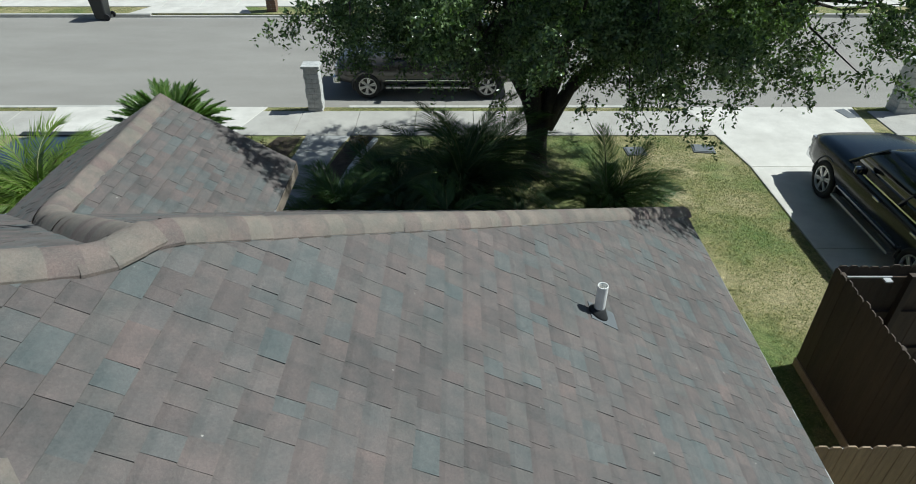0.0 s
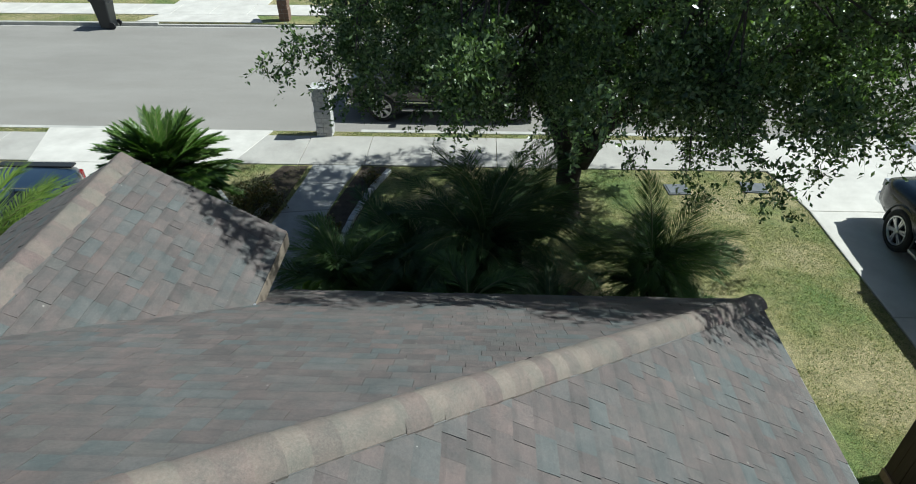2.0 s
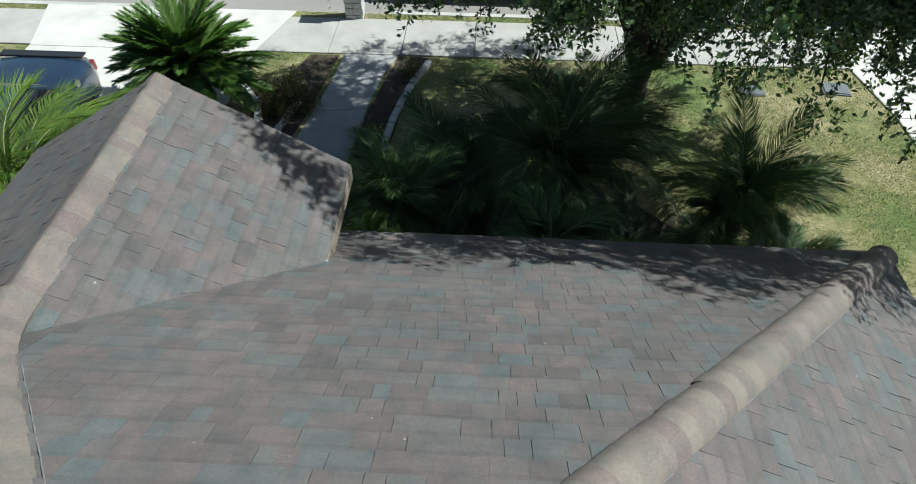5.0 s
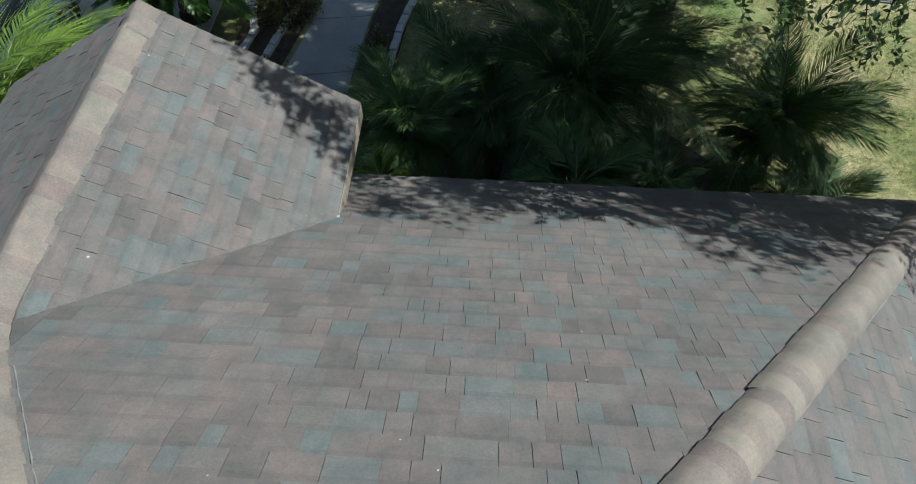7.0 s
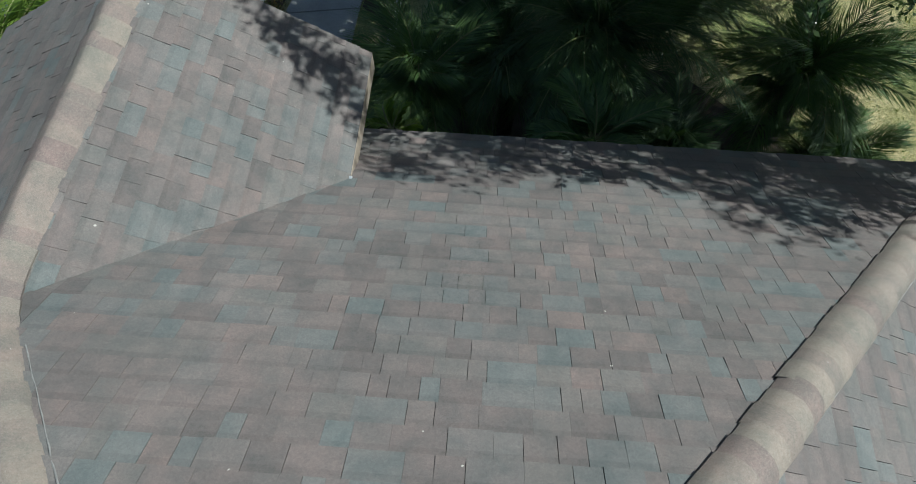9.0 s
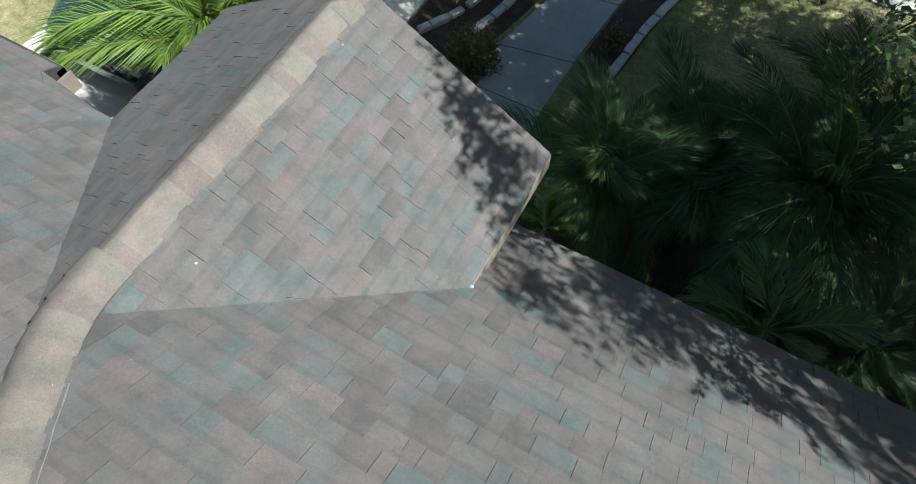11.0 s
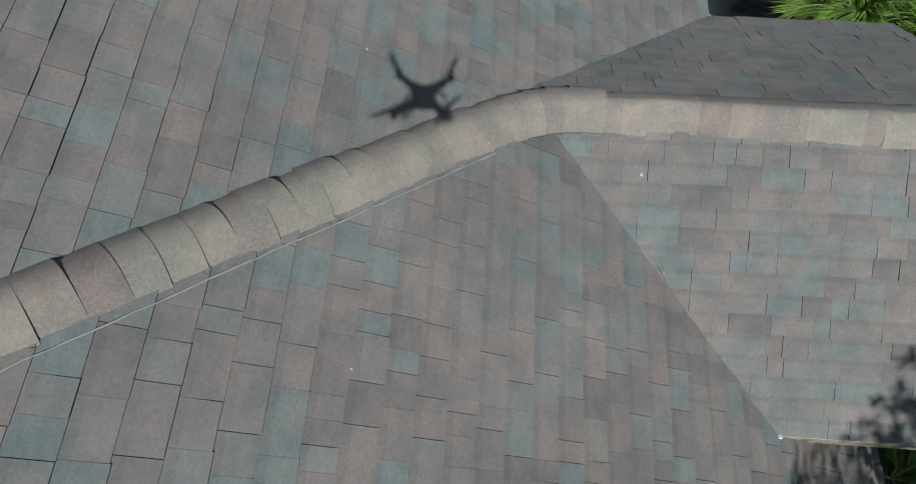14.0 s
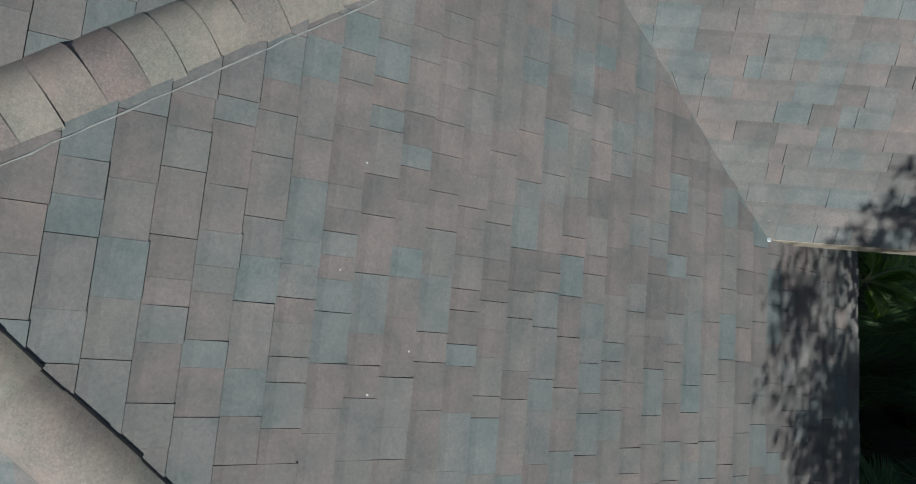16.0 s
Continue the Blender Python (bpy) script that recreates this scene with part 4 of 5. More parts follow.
def build_shrub(label, at, size, count, seed, material):
    rng = np.random.default_rng(seed)
    sh = thing("shrub", label, "shrub", at, group="small bed shrubs")
    bm = bmesh.new()
    stems = []
    for i in range(9):
        a, r = rng.uniform(0, 6.28), rng.uniform(0.2, 0.8)
        e = np.array([math.cos(a) * r * size[0], math.sin(a) * r * size[1], size[2] * rng.uniform(0.6, 0.95)])
        tube(bm, [(0, 0, -0.03), tuple(e * 0.5 + [0, 0, 0.05]), tuple(e)], [0.012, 0.008, 0.003], 5)
        stems.append(e)
    part("stems", bm, M_BARK, sh)
    d = unit(rng.normal(size=(count, 3)))
    p = d * np.array(size) * (rng.uniform(0.25, 1.0, size=(count, 1)) ** 0.5) * (1 + 0.25 * np.sin(d[:, :1] * 7 + seed))
    p[:, 2] = np.abs(p[:, 2]) + 0.03
    ld = unit(d * 0.6 + rng.normal(size=(count, 3)) * 0.7 + [0, 0, 0.3])
    leaf_mesh("foliage", leaf_fan(rng, p, ld, rng.uniform(0.04, 0.09, count), rng.uniform(0.02, 0.035, count), 0.15, 0.15), material, sh)


def build_grass():
    rng = np.random.default_rng(9)
    zones = [(-2.0, 6.7, 10.0, 14.44, 52000), (2.2, 6.7, 2.0, 10.0, 40000), (-5.4, -3.9, 12.2, 14.44, 7000), (-4.9, 6.0, 15.95, 16.2, 6000), (-18, -10.6, 15.95, 16.2, 5000), (10.6, 14, 15.95, 16.2, 2500), (-20, -13, 25.36, 26.28, 5000)]
    out = []
    for x0, x1, y0, y1, n in zones:
        p = np.stack([rng.uniform(x0, x1, n), rng.uniform(y0, y1, n), np.zeros(n)], axis=1)
        keep = np.array([noise.noise(Vector((q[0] * 1.7, q[1] * 1.7, 0.5))) > -0.35 for q in p])
        # bare where the house, beds and path stand
        house_zone = (p[:, 0] < 2.7) & (p[:, 1] < 8.2)
        p = p[keep & ~house_zone]
        d = unit(rng.normal(size=(len(p), 3)) * [0.8, 0.8, 0.15] + [0, 0, 0.75])
        out.append(leaf_fan(rng, p, d, rng.uniform(0.025, 0.06, len(p)), rng.uniform(0.006, 0.012, len(p)), 0.1, 0.1))
    g = leaf_mesh("grass", np.concatenate(out), M_GRASS, None)
    tagged(g, "short mown patchy green and straw lawn grass", "grass", kind="stuff")


build_oak()
build_palm("palm", "shade-darkened green pygmy date palm in the shaded bed", (0.1, 9.2, 0), 1.3, 0.11, 56, 1.9, M_PALM_SHADED, 3, "feather", (22, 88), "palms in the front bed")
build_palm("palm", "shade-darkened green pygmy date palm in the shaded bed", (-0.95, 9.0, 0), 1.0, 0.10, 44, 1.6, M_PALM_SHADED, 16, "feather", (15, 88), "palms in the front bed")
build_palm("palm", "shade-darkened green pygmy date palm in the shaded bed", (0.55, 10.2, 0), 1.15, 0.10, 34, 1.7, M_PALM_SHADED, 4, "feather", (30, 88), "palms in the front bed")
build_palm("palm", "green feather palm in dappled shade beside the lawn", (2.6, 9.2, 0), 0.9, 0.13, 52, 1.6, M_PALM_HALF_SHADED, 5, "feather", (25, 88), "palms in the front bed")
build_palm("palm", "low half-sunlit palm beside the lawn edge", (3.0, 8.3, 0), 0.5, 0.08, 34, 1.15, M_PALM_HALF_SHADED, 6, "feather", (10, 80), "palms in the front bed")
build_palm("palm", "small half-shaded feather palm by the path", (-1.9, 8.6, 0), 1.2, 0.08, 52, 1.2, M_PALM_HALF_SHADED, 7, "feather", (15, 85), "palms in the front bed")
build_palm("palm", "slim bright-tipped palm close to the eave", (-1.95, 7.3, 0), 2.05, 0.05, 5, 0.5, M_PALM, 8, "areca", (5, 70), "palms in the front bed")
build_palm("palm", "slim bright-tipped palm close to the eave", (-0.05, 7.28, 0), 2.1, 0.05, 12, 0.75, M_PALM_HALF_SHADED, 10, "areca", (0, 75), "palms in the front bed")
build_palm("palm", "slim shade-darkened palm close to the eave", (0.9, 8.0, 0), 1.0, 0.06, 34, 1.0, M_PALM_SHADED, 12, "feather", (15, 85), "palms in the front bed")
build_palm("sago_palm", "large round sunlit sago palm with stiff dark fronds", (-6.05, 12.35, 0), 0.8, 0.2, 120, 1.36, M_SAGO, 13, "sago", (-4, 84))
build_palm("palm", "bright yellow-green areca palm beside the driveway", (-5.8, 7.6, 0), 2.05, 0.08, 36, 1.75, M_PALM, 14, "areca", (15, 85), "areca palms by the driveway")
build_palm("palm", "bright yellow-green areca palm beside the driveway", (-6.1, 8.4, 0), 1.5, 0.08, 26, 1.5, M_PALM, 15, "areca", (10, 85), "areca palms by the driveway")
build_shrub("small russet and green shrub beside the path", (-4.42, 10.45, 0.01), (0.4, 0.45, 0.55), 2000, 31, M_SHRUB)
build_shrub("small russet and green shrub beside the path", (-4.5, 12.55, 0.01), (0.5, 0.6, 0.55), 2200, 32, M_SHRUB)
build_shrub("small thin shrub in the path border", (-2.85, 11.7, 0.01), (0.18, 0.3, 0.3), 300, 33, M_SHRUB)
build_shrub("small thin shrub in the path border", (-2.35, 13.7, 0.01), (0.2, 0.3, 0.32), 350, 34, M_SHRUB)
build_shrub("low shade-darkened shrub at the house wall", (1.6, 7.7, 0.01), (0.7, 0.45, 0.7), 2500, 35, M_PALM_SHADED)
build_shrub("low shade-darkened shrub at the house wall", (-0.9, 8.0, 0.01), (0.8, 0.5, 0.7), 2500, 36, M_PALM_SHADED)
build_grass()


# ---- vehicles ----
M_GLASS_DARK = plain("tinted_glass", (0.008, 0.010, 0.012), 0.04, 0.0, 0.6)
M_CHROME = plain("chrome", (0.72, 0.73, 0.75), 0.14, 1.0)
M_ALLOY = plain("alloy_rim", (0.55, 0.55, 0.55), 0.32, 0.9)
M_TYRE = surface("tyre_rubber", (0.014, 0.014, 0.015), (0.024, 0.024, 0.024), 8, 120, 0.85, 0.2)
M_LAMP = plain("clear_lamp", (0.35, 0.36, 0.38), 0.12, 0.0, 0.5)
M_LAMP_RED = plain("red_lamp", (0.22, 0.01, 0.01), 0.15, 0.0, 0.5)


def paint(name, c):
    return surface(name, c, tuple(v * 1.15 for v in c), 3, 400, 0.3, 0.0, 0.15, 1.0, 0.1)


def ring_section(x, hw, zb, zt, n_edge=0.12):
    """A rounded body section across the car at x."""
    h = zt - zb
    half = [(0.0, zb), (0.82 * hw, zb), (0.97 * hw, zb + 0.12 * h), (1.0 * hw, zb + 0.35 * h), (1.0 * hw, zb + 0.62 * h), (0.975 * hw, zb + 0.82 * h), (0.90 * hw, zb + 0.95 * h), (0.76 * hw, zt - 0.004), (0.4 * hw, zt + 0.012), (0.0, zt + 0.016)]
    pts = half + [(-y, z) for y, z in half[-2:0:-1]]
    return [(x, y, z) for y, z in pts]


def plan_ring(x0, x1, hw, z, r):
    """A rounded rectangle in plan at height z."""
    out = []
    for cx, cy, a0 in ((x1 - r, hw - r, 0), (x0 + r, hw - r, 90), (x0 + r, -hw + r, 180), (x1 - r, -hw + r, 270)):
        for k in range(5):
            a = radians(a0 + k * 22.5)
            out.append((cx + r * math.cos(a), cy + r * math.sin(a), z))
    return out


def build_wheel(car, x, y, side, radius, spokes):
    w = 0.24
    bm = bmesh.new()
    n = 28
    prof = [(radius * 0.66, -w / 2 + 0.02), (radius * 0.9, -w / 2), (radius * 0.985, -w / 2 + 0.03), (radius, -w / 4), (radius, w / 4), (radius * 0.985, w / 2 - 0.03), (radius * 0.9, w / 2), (radius * 0.66, w / 2 - 0.02)]
    loft(bm, [[(r * math.cos(k * 2 * math.pi / n), o, r * math.sin(k * 2 * math.pi / n)) for k in range(n)] for r, o in prof + prof[:1]], close=False)
    tyre = part("tyre", bm, M_TYRE, car, smooth=True)
    tyre.location = (x, y, radius)
    bm = bmesh.new()
    s = side
    # dark dish, bright lip and spokes
    loft(bm, [[(r * math.cos(k * 2 * math.pi / n), s * o, r * math.sin(k * 2 * math.pi / n)) for k in range(n)] for r, o in ((radius * 0.60, w / 2 - 0.035), (radius * 0.63, w / 2 - 0.008), (radius * 0.68, w / 2 - 0.008), (radius * 0.69, w / 2 - 0.04), (radius * 0.60, w / 2 - 0.05))], close=False)
    for i in range(spokes):
        a = i * 2 * math.pi / spokes + 0.3
        for da in (-0.13, 0.13):
            m = Matrix.Rotation(a + da, 4, "Y")
            box(bm, (0.02, s * (w / 2 - 0.045) - 0.012, -0.018), (radius * 0.62, s * (w / 2 - 0.03) + 0.012, 0.018), 0, m)
    loft(bm, [[(r * math.cos(k * 2 * math.pi / n), s * o, r * math.sin(k * 2 * math.pi / n)) for k in range(n)] for r, o in ((radius * 0.16, w / 2 - 0.06), (radius * 0.16, w / 2 - 0.01), (radius * 0.11, w / 2))])
    rim = part("rim", bm, M_ALLOY, tyre, "bright spoked alloy rim")
    bm = bmesh.new()
    loft(bm, [[(r * math.cos(k * 2 * math.pi / n), s * o, r * math.sin(k * 2 * math.pi / n)) for k in range(n)] for r, o in ((radius * 0.61, w / 2 - 0.09), (radius * 0.61, w / 2 - 0.085))])
    part("brake_dish", bm, M_PLASTIC, tyre)
    # wheel-house lip
    bm = bmesh.new()
    rr = radius * 1.17
    arc = [(x + rr * math.cos(radians(a)), y + s * 0.06, radius + rr * math.sin(radians(a))) for a in range(-8, 189, 14)]
    tube(bm, arc, [0.03] * len(arc), 6)
    part("wheel_arch", bm, M_PLASTIC, car)
    bm = bmesh.new()
    half = [(x + rr * math.cos(radians(a)), radius + rr * math.sin(radians(a))) for a in range(-20, 201, 10)]
    loft(bm, [[(px, y + s * (0.05 - d), pz) for px, pz in half] for d in (0.0, 0.3)])
    part("wheel_well", bm, M_PLASTIC, car)


def build_car(name, label, at, rz, body, cabin, wheels, radius, colour, spokes=6, chrome=True, roof_z=None):
    """body: sections (x, half width, bottom, top); cabin: plan rings (x0, x1, half width, z, corner)."""
    car = thing(name, label, "car", at, rz)
    bm = bmesh.new()
    loft(bm, [ring_section(*s) for s in body])
    part("body", bm, colour, car, smooth=True)
    bm = bmesh.new()
    loft(bm, [plan_ring(*c) for c in cabin[:-1]])
    part("window_band", bm, M_GLASS_DARK, car, "dark tinted windows", smooth=True)
    bm = bmesh.new()
    a, b = cabin[-2], cabin[-1]
    loft(bm, [plan_ring(a[0] - 0.01, a[1] + 0.01, a[2] + 0.008, a[3] - 0.03, a[4]), plan_ring(a[0] + 0.03, a[1] - 0.03, a[2] - 0.01, a[3] + 0.012, a[4]), plan_ring(*b)])
    part("roof", bm, colour, car, smooth=True)
    low, top = cabin[0], cabin[-2]
    hw0, hw1 = low[2], top[2]
    for s in (1, -1):
        for f0, f1 in ((1.0, 1.0), (0.52, 0.52), (0.0, 0.0)):
            bm = bmesh.new()
            xa = low[0] + (low[1] - low[0]) * f0
            xb = top[0] + (top[1] - top[0]) * f1
            inset = 0.10 if f0 in (0.0, 1.0) else 0.0
            p0 = (xa - (inset if f0 == 1.0 else -inset), s * (hw0 + 0.0), low[3])
            p1 = (xb - (inset * 0.5 if f0 == 1.0 else -inset * 0.5), s * (hw1 + 0.0), top[3])
            tube(bm, [p0, tuple((np.array(p0) + np.array(p1)) / 2 + np.array([0, s * 0.012, 0])), p1], [0.035, 0.032, 0.03], 6)
            part("pillar", bm, colour, car)
        if chrome:
            part("window_trim", boxes(((low[0] + 0.3, s * (hw0 + 0.028) - 0.012, low[3] - 0.01), (low[1] - 0.55, s * (hw0 + 0.028) + 0.012, low[3] + 0.02))), M_CHROME, car, "thin chrome strip")
            part("rocker_trim", boxes(((wheels[0] + radius * 1.3, s * (body[3][1] + 0.002) - 0.014, body[3][2] + 0.19), (wheels[1] - radius * 1.35, s * (body[3][1] + 0.002) + 0.014, body[3][2] + 0.22))), M_CHROME, car, "thin chrome strip")
            bm = boxes(((wheels[0] + radius * 1.35, s * (body[3][1] + 0.03) - 0.06, body[3][2] + 0.0), (wheels[1] - radius * 1.4, s * (body[3][1] + 0.03) + 0.06, body[3][2] + 0.05)), bevel=0.012)
            part("running_board", bm, M_ALLOY, car)
            for k in (0.30, 0.62):
                xh = low[0] + (low[1] - low[0]) * k
                part("door_handle", boxes(((xh, s * (body[3][1] + 0.01) - 0.02, low[3] - 0.17), (xh + 0.2, s * (body[3][1] + 0.01) + 0.02, low[3] - 0.13)), bevel=0.01), M_CHROME, car, "chrome door handle")
        bm = boxes(((low[1] - 0.72, min(s * (hw0 + 0.03), s * (hw0 + 0.24)), low[3] + 0.03), (low[1] - 0.62, max(s * (hw0 + 0.03), s * (hw0 + 0.24)), low[3] + 0.16)), bevel=0.03)
        mir = part("side_mirror", bm, colour, car)
        part("mirror_cap", boxes(((low[1] - 0.64, min(s * (hw0 + 0.06), s * (hw0 + 0.22)), low[3] + 0.14), (low[1] - 0.61, max(s * (hw0 + 0.06), s * (hw0 + 0.22)), low[3] + 0.165))), M_CHROME if chrome else M_PLASTIC, mir)
        f, r = body[-2], body[1]
        part("headlight", boxes(((f[0] - 0.10, s * f[1] * 0.86 - 0.11, f[3] - 0.22), (f[0] + 0.075, s * f[1] * 0.86 + 0.11, f[3] - 0.07)), bevel=0.02), M_LAMP, car, "clear headlight")
        part("tail_light", boxes(((r[0] - 0.055, s * r[1] * 0.85 - 0.13, r[3] - 0.28), (r[0] + 0.06, s * r[1] * 0.85 + 0.13, r[3] - 0.09)), bevel=0.02), M_LAMP_RED, car, "red tail light")
        for x in wheels:
            build_wheel(car, x, s * (body[3][1] - 0.10), s, radius, spokes)
    f = body[-1]
    part("grille", boxes(((f[0] - 0.03, -f[1] * 0.62, f[2] + 0.10), (f[0] + 0.02, f[1] * 0.62, f[3] - 0.05)), bevel=0.01), M_CHROME if chrome else M_PLASTIC, car)
    part("bumper", boxes(((f[0] - 0.16, -f[1] * 1.12, f[2] - 0.10), (f[0] + 0.05, f[1] * 1.12, f[2] + 0.10)), bevel=0.03), M_CHROME if chrome else colour, car)
    return car


P_BLACK = surface("black_car_paint", (0.003, 0.006, 0.011), (0.004, 0.008, 0.014), 3, 400, 0.16, 0.0, 0.0, 0.0, 0.1)
P_NAVY = paint("dark_blue_car_paint", (0.016, 0.030, 0.055))
P_TAN = paint("bronze_car_paint", (0.045, 0.041, 0.036))
SUV_BODY = [(-2.62, 0.80, 0.50, 0.98), (-2.55, 0.94, 0.42, 1.12), (-1.6, 0.99, 0.36, 1.16), (0.4, 1.0, 0.34, 1.15), (1.05, 1.0, 0.34, 1.16), (1.5, 0.985, 0.34, 1.15), (2.2, 0.97, 0.38, 1.09), (2.52, 0.91, 0.44, 1.0), (2.64, 0.76, 0.50, 0.90)]
SUV_CABIN = [(-2.50, 1.15, 0.925, 1.10, 0.10), (-2.44, 0.80, 0.89, 1.40, 0.14), (-2.32, 0.36, 0.80, 1.70, 0.18), (-2.1, 0.10, 0.66, 1.78, 0.22)]
build_car("pickup_truck", "black chrome-trimmed sport utility vehicle parked on the pale driveway", (8.62, 9.95, 0.034), 90, SUV_BODY, SUV_CABIN, (-1.55, 1.58), 0.40, P_BLACK, 6).name = "sport_utility_vehicle"
build_car("sport_utility_vehicle", "bronze sport utility vehicle parked at the kerb under the tree", (-0.85, 18.08, -0.10), 180, SUV_BODY, SUV_CABIN, (-1.68, 1.70), 0.37, P_TAN, 6)
COUPE_BODY = [(-2.52, 0.62, 0.46, 0.82), (-2.44, 0.80, 0.36, 0.92), (-2.2, 0.92, 0.28, 0.96), (-1.6, 0.97, 0.24, 0.99), (0.0, 0.95, 0.22, 0.96), (0.7, 0.95, 0.22, 0.97), (1.4, 0.955, 0.24, 0.95), (2.1, 0.93, 0.28, 0.88), (2.42, 0.84, 0.34, 0.78), (2.52, 0.70, 0.40, 0.68)]
COUPE_CABIN = [(-1.50, 1.05, 0.84, 0.93, 0.14), (-1.15, 0.62, 0.78, 1.18, 0.18), (-0.85, 0.22, 0.66, 1.33, 0.2), (-0.75, 0.02, 0.52, 1.42, 0.22)]
coupe = build_car("coupe", "dark blue coupe with black spoiler parked on the driveway", (-8.70, 10.10, 0.034), -90, COUPE_BODY, COUPE_CABIN, (-1.45, 1.50), 0.35, P_NAVY, 5, chrome=False)
part("spoiler", boxes(((-2.46, -0.74, 0.955), (-2.28, 0.74, 0.995)), bevel=0.015), M_PLASTIC, coupe, "black rear spoiler lip")
bm = bmesh.new()
tube(bm, [(-1.62, 0.925, 0.90), (-1.62, 0.955, 0.905)], [0.075, 0.07], 16)
part("fuel_cap", bm, M_CHROME, coupe, "round bright fuel cap")


# ---- fence, columns and street things ----
def build_fence():
    fence = thing("fence", "dark stained, shade-darkened wooden dog-ear privacy fence beside the lawn", "fence", (5.06, 6.68, 0))
    rnd = random.Random(4)

    def board(parent, x, y, along, h, material, w=0.135, t=0.018):
        e = 0.03
        prof = [(-w / 2, 0.0), (w / 2, 0.0), (w / 2, h - e), (w / 2 - e, h), (-w / 2 + e, h), (-w / 2, h - e)]
        bm = bmesh.new()
        rings = []
        for o in (-t / 2, t / 2):
            rings.append([((o, a, z) if along == "y" else (a, o, z)) for a, z in prof])
        loft(bm, rings)
        ob = part("board", bm, material, parent)
        ob.location = (x, y, rnd.uniform(0.02, 0.035))
        return ob

    n = 20
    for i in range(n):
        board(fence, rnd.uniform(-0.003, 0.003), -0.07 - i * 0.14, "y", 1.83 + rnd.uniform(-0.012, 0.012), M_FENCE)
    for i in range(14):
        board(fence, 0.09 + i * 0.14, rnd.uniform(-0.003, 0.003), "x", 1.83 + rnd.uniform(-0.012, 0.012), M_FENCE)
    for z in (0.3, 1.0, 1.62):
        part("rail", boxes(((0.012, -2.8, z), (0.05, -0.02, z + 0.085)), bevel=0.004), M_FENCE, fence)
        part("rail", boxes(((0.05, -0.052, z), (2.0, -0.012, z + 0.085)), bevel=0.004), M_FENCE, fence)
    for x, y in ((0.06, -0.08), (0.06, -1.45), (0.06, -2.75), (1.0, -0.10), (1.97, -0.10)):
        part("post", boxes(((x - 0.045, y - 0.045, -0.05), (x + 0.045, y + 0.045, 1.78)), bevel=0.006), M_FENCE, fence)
    part("bracket", boxes(((0.02, -0.075, 1.705), (0.75, -0.055, 1.728))), M_METAL_EDGE, fence, "thin galvanised metal bracket")
    part("bracket", boxes(((0.62, -0.16, 1.69), (0.72, -0.055, 1.712))), M_METAL_EDGE, fence, "thin galvanised metal bracket")
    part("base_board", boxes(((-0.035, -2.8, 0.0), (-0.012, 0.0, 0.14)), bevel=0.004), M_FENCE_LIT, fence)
    gate = thing("gate", "tan sunlit cedar side-yard gate between house and fence", "gate", (3.02, 3.82, 0))
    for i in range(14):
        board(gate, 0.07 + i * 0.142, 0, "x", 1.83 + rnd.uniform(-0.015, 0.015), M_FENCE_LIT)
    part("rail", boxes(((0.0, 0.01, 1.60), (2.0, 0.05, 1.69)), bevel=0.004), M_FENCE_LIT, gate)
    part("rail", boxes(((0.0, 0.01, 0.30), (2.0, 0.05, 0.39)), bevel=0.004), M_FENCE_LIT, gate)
    part("latch_bar", boxes(((0.0, 0.05, 1.70), (2.0, 0.075, 1.735)), bevel=0.004), M_METAL_EDGE, gate, "pale metal bar along the gate")


def build_column(label, x, y, w, d, h, material, seed, at_z=0.0):
    col = thing("mailbox_column", label, "column", (x, y, at_z), group="stone mailbox columns")
    rnd = random.Random(seed)
    z, i = 0.0, 0
    part("core", boxes(((-w / 2 + 0.02, -d / 2 + 0.02, -0.1), (w / 2 - 0.02, d / 2 - 0.02, h - 0.06))), M_KERB, col)
    while z < h - 0.12:
        hh = rnd.uniform(0.11, 0.17)
        hh = min(hh, h - 0.07 - z)
        split = w * rnd.uniform(0.35, 0.65) - w / 2
        for a, b in ((-w / 2, split), (split, w / 2)):
            j = [rnd.uniform(-0.012, 0.012) for _ in range(4)]
            part("stone", boxes(((a + 0.004 + (j[0] if a < -w / 2 + 0.01 else 0), -d / 2 + j[1], z + 0.004), (b - 0.004 + (j[2] if b > w / 2 - 0.01 else 0), d / 2 + j[3], z + hh - 0.004)), bevel=0.012), material, col)
        z += hh
        i += 1
    part("cap_stone", boxes(((-w / 2 - 0.04, -d / 2 - 0.04, h - 0.07), (w / 2 + 0.04, d / 2 + 0.04, h)), bevel=0.012), material, col)
    return col


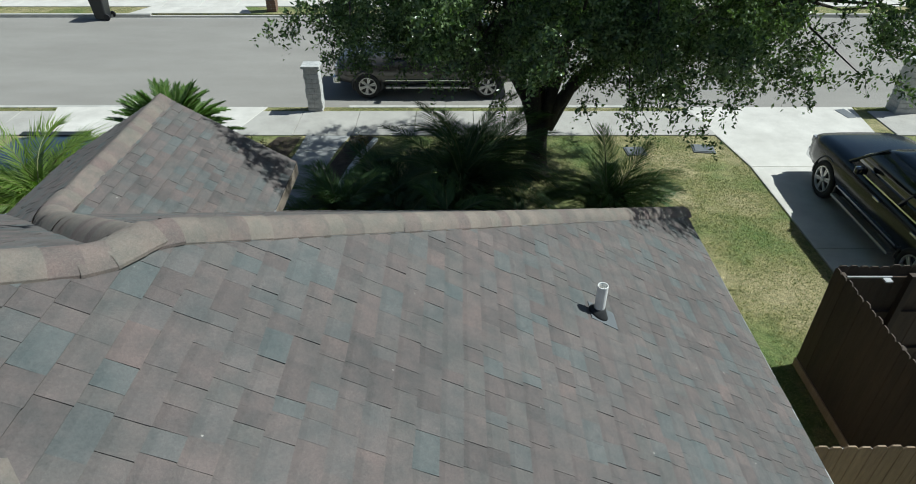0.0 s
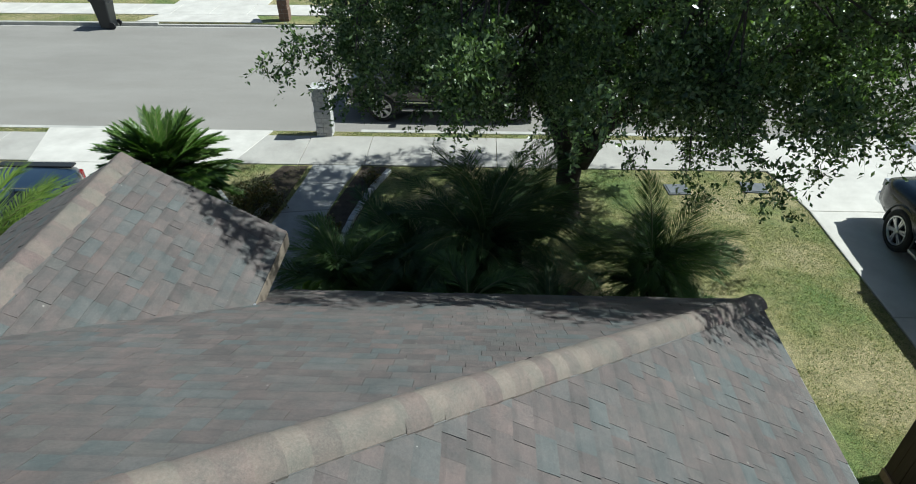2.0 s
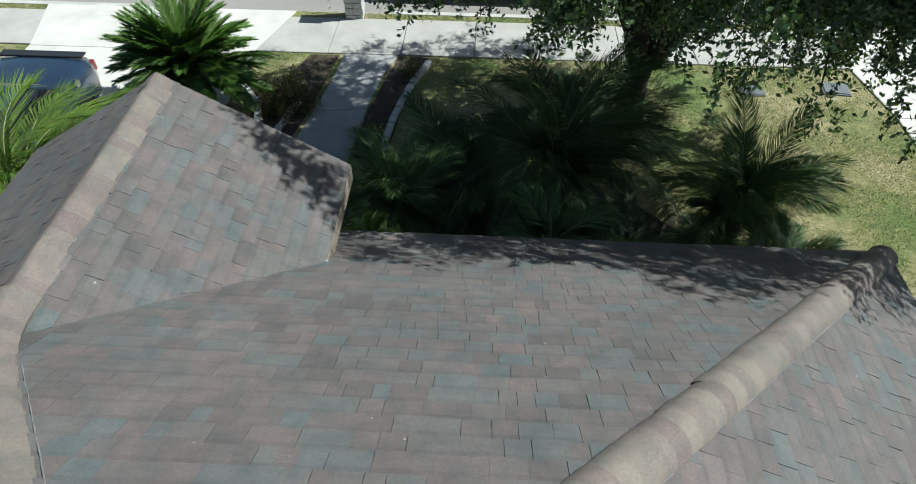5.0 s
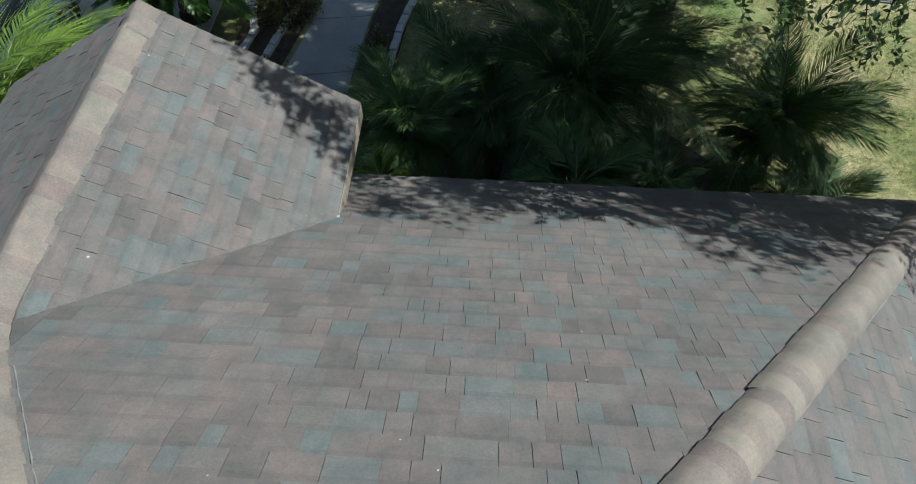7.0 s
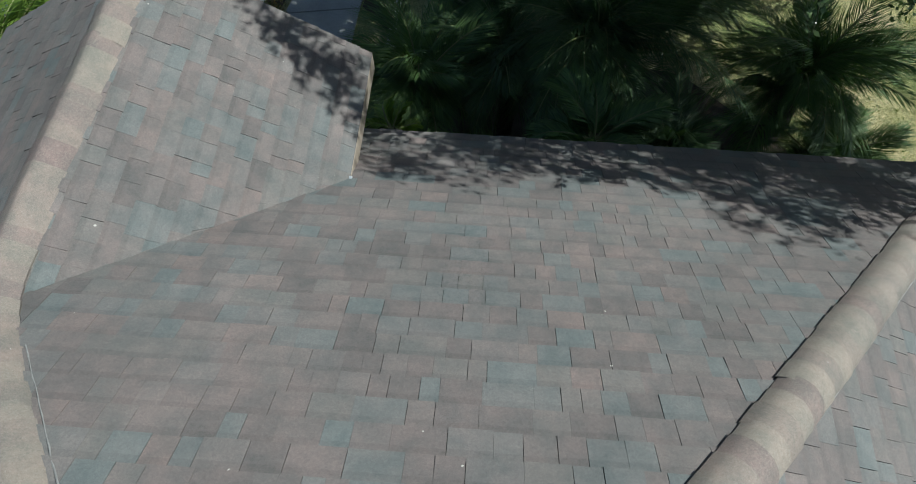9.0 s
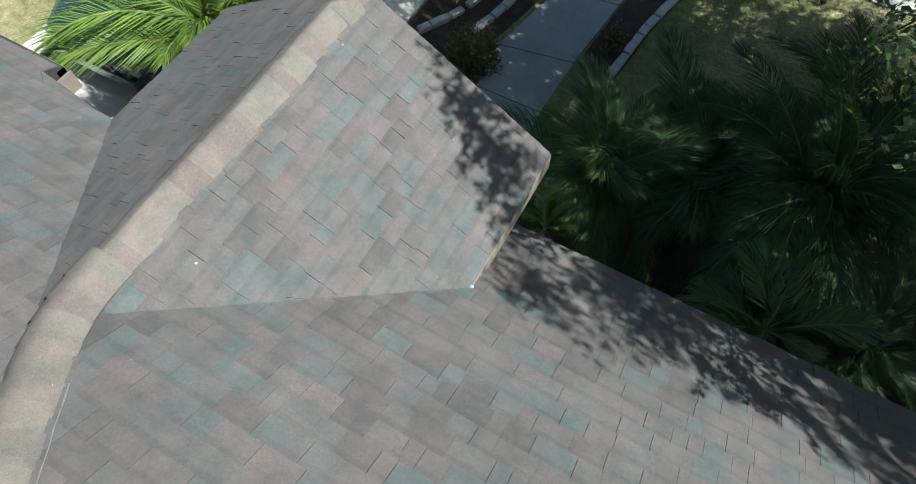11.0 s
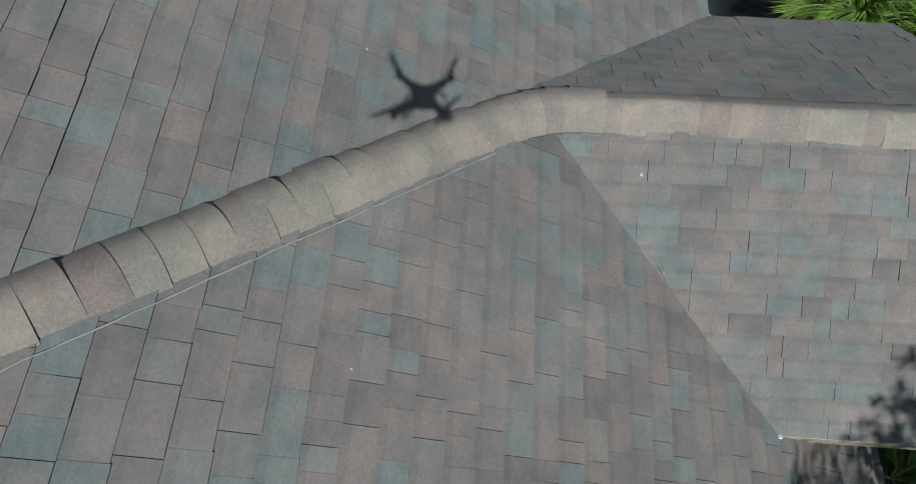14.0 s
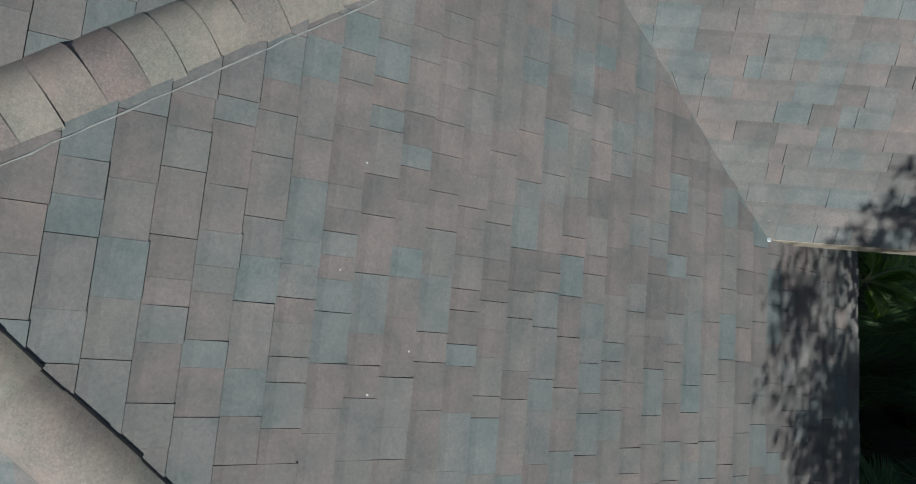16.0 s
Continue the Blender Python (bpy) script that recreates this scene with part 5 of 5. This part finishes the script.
def build_bin():
    b = thing("wheeled_bin", "black wheeled rubbish bin standing at the far kerb", "bin", (-13.75, 25.0, -0.1), 178)
    bm = bmesh.new()
    loft(bm, [plan_ring(-0.22, 0.22, 0.22, 0.04, 0.05), plan_ring(-0.25, 0.25, 0.25, 0.5, 0.06), plan_ring(-0.29, 0.29, 0.29, 0.98, 0.06), plan_ring(-0.32, 0.32, 0.32, 0.985, 0.06), plan_ring(-0.32, 0.32, 0.32, 1.02, 0.06)])
    part("bin_body", bm, M_PLASTIC, b, smooth=False)
    bm = bmesh.new()
    loft(bm, [plan_ring(-0.33, 0.33, 0.33, 1.025, 0.06), plan_ring(-0.33, 0.33, 0.33, 1.06, 0.08), plan_ring(-0.22, 0.22, 0.22, 1.10, 0.1)])
    part("lid", bm, M_PLASTIC, b)
    for s in (-1, 1):
        bm = bmesh.new()
        tube(bm, [(-0.27, s * 0.2, 0.12), (-0.27, s * 0.26, 0.12)], [0.12, 0.12], 16)
        part("wheel", bm, M_RUBBER, b)
    bm = bmesh.new()
    tube(bm, [(-0.36, -0.24, 0.95), (-0.40, -0.2, 0.97), (-0.40, 0.2, 0.97), (-0.36, 0.24, 0.95)], [0.016] * 4, 6)
    part("handle", bm, M_PLASTIC, b)
    white = plain("white_print", (0.7, 0.7, 0.7), 0.6)
    for k, (w, z) in enumerate(((0.22, 0.80), (0.16, 0.73))):
        part("printed_bar", boxes(((0.272 + 0.0 - 0.006 * k, -w / 2, z), (0.286 - 0.006 * k, w / 2, z + 0.035))), white, b, "white printed bar")


def build_lid(label, x, y, w, d, rz):
    t = thing("utility_lid", label, "utility lid", (x, y, 0), rz, group="utility lids in the lawn")
    part("rim", boxes(((-w / 2 - 0.03, -d / 2 - 0.03, -0.05), (w / 2 + 0.03, d / 2 + 0.03, 0.028)), bevel=0.01), M_GREYLID, t)
    part("cover", boxes(((-w / 2, -d / 2, 0.0), (w / 2, d / 2, 0.045)), bevel=0.012), M_GREYLID, t)
    part("lift_slot", boxes(((-0.03, d / 2 - 0.07, 0.04), (0.03, d / 2 - 0.05, 0.048))), M_RUBBER, t)


def build_edging():
    rnd = random.Random(8)
    for label, pts in (("row of white edging stones along the path bed", [(-2.60, 10.2), (-2.62, 11.2), (-2.52, 12.3), (-2.30, 13.4), (-2.0, 14.3)]),
                       ("curved row of white edging stones round the bed", [(-5.45, 10.6), (-5.28, 10.9), (-5.05, 11.4), (-4.95, 12.0), (-5.12, 12.6), (-5.5, 13.1)]),
                       ("short curved row of white edging stones beside the drive", [(-4.75, 10.95), (-4.62, 11.4), (-4.5, 12.0), (-4.35, 12.8)])):
        row = thing("edging", label, "edging", (0, 0, 0))
        for a, b in zip(pts, pts[1:]):
            a, b = Vector((*a, 0)), Vector((*b, 0))
            L = (b - a).length
            k = 0.0
            while k < L - 0.1:
                w = rnd.uniform(0.2, 0.3)
                p = a + (b - a).normalized() * (k + w / 2)
                ob = part("stone", boxes(((-w / 2 + 0.006, -0.06, -0.04), (w / 2 - 0.006, 0.06, rnd.uniform(0.07, 0.1))), bevel=0.018), M_STONE, row)
                ob.matrix_local = Matrix.Translation(p) @ Matrix.Rotation(math.atan2((b - a).y, (b - a).x) + rnd.uniform(-0.06, 0.06), 4, "Z")
                k += w


# House never in view, added to close the yard and shade it.
def build_unseen_neighbour():
    h = thing("unseen_neighbouring_house", "unseen plain tan house added to close and shade the neighbouring yard", "house", (0, 0, 0))
    part("wall", boxes(((8.4, -6.0, 0), (18.0, 5.2, 2.75))), M_STUCCO, h)
    bm = bmesh.new()
    loft(bm, [plan_ring(7.95, 18.5, 5.9, 2.72, 0.01), plan_ring(7.95, 18.5, 5.9, 2.80, 0.01), plan_ring(10.7, 15.7, 3.0, 4.5, 0.01)])
    r = part("roof", bm, M_SHINGLE, h)
    r.location = (0, -0.4, 0)


def build_drone():
    """The camera's own carrier, hovering just over the camera's last stand; only its shadow is seen."""
    d = thing("drone", "small quadcopter drone hovering above the roof", "drone", (-1.22, 4.58, 7.04), 0)
    d.scale = (0.94, 0.94, 1.0)
    dark = plain("drone_shell", (0.06, 0.06, 0.065), 0.45)
    bm = bmesh.new()
    loft(bm, [plan_ring(-0.055, 0.055, 0.055, 0.0, 0.03), plan_ring(-0.062, 0.062, 0.064, 0.025, 0.035), plan_ring(-0.06, 0.06, 0.06, 0.06, 0.035), plan_ring(-0.04, 0.04, 0.035, 0.08, 0.025)])
    part("shell", bm, dark, d, smooth=True)
    for i in range(4):
        a = radians(45 + 90 * i)
        ex, ey = 0.175 * math.cos(a), 0.20 * math.sin(a)
        bm = bmesh.new()
        tube(bm, [(0.05 * math.cos(a), 0.05 * math.sin(a), 0.04), (ex * 0.6, ey * 0.6, 0.045), (ex, ey, 0.05)], [0.034, 0.022, 0.016], 8)
        arm = part("arm", bm, dark, d)
        bm = bmesh.new()
        tube(bm, [(ex, ey, 0.03), (ex, ey, 0.085)], [0.020, 0.019], 12)
        part("motor", bm, dark, arm)
        bm = bmesh.new()
        pa = radians((144, 162, 206, 295)[i])
        for s in (0, math.pi):
            c, sn = math.cos(pa + s), math.sin(pa + s)
            tip = 0.118
            pts = [(0.0, 0.008), (0.04, 0.018), (0.08, 0.014), (tip, 0.004), (tip, -0.004), (0.08, -0.008), (0.04, -0.008), (0.0, -0.008)]
            loft(bm, [[(ex + u * c - v * sn, ey + u * sn + v * c, z) for u, v in pts] for z in (0.088, 0.091)])
        part("propeller", bm, dark, arm)
    for s in (-1, 1):
        bm = bmesh.new()
        tube(bm, [(0.05, s * 0.05, 0.02), (0.07, s * 0.10, -0.05), (0.03, s * 0.11, -0.062), (-0.05, s * 0.11, -0.062), (-0.08, s * 0.10, -0.05), (-0.05, s * 0.05, 0.02)], [0.007] * 6, 6)
        part("landing_leg", bm, dark, d)


build_fence()
build_column("white-washed stacked stone mailbox column by the kerb", -3.83, 16.06, 0.40, 0.34, 1.28, M_STONE, 1)
build_column("white-washed stacked stone mailbox column by the kerb", 12.0, 15.98, 0.62, 0.45, 1.45, M_STONE, 2)
build_column("brown brick mailbox column across the street", -7.35, 25.75, 0.38, 0.38, 1.3, surface("brown_brick", (0.14, 0.085, 0.06), (0.22, 0.14, 0.10), 9, 60, 0.9, 0.6), 3)
build_bin()
build_lid("grey plastic utility box lid set in the lawn", 4.25, 13.6, 0.42, 0.36, 4)
build_lid("grey plastic utility box lid set in the lawn", 5.92, 13.72, 0.46, 0.36, -6)
build_lid("dark metal drain cover at the driveway edge", 10.38, 15.75, 0.30, 0.55, 12)
build_edging()
build_unseen_neighbour()
build_drone()
spot = thing("roof_stain", "pale dried splash stain on the shingles", "stain", (-4.16, 3.75, z_front(3.75) + 0.016))
spot.matrix_world = Matrix.Translation((-4.12, 3.74, z_front(3.74) + 0.015)) @ Matrix.Rotation(-math.atan(SLOPE), 4, "X")
bm = bmesh.new()
loft(bm, [[((0.036 + 0.010 * math.sin(k * 2.1) + 0.008 * math.sin(k * 4.7)) * f * math.cos(k * math.pi / 9), (0.034 + 0.009 * math.sin(k * 1.7)) * f * math.sin(k * math.pi / 9), z) for k in range(18)] for f, z in ((1, 0), (0.9, 0.003))])
part("splash", bm, surface("pale_splash", (0.24, 0.235, 0.225), (0.36, 0.35, 0.34), 30, 200), spot)


build_roof()
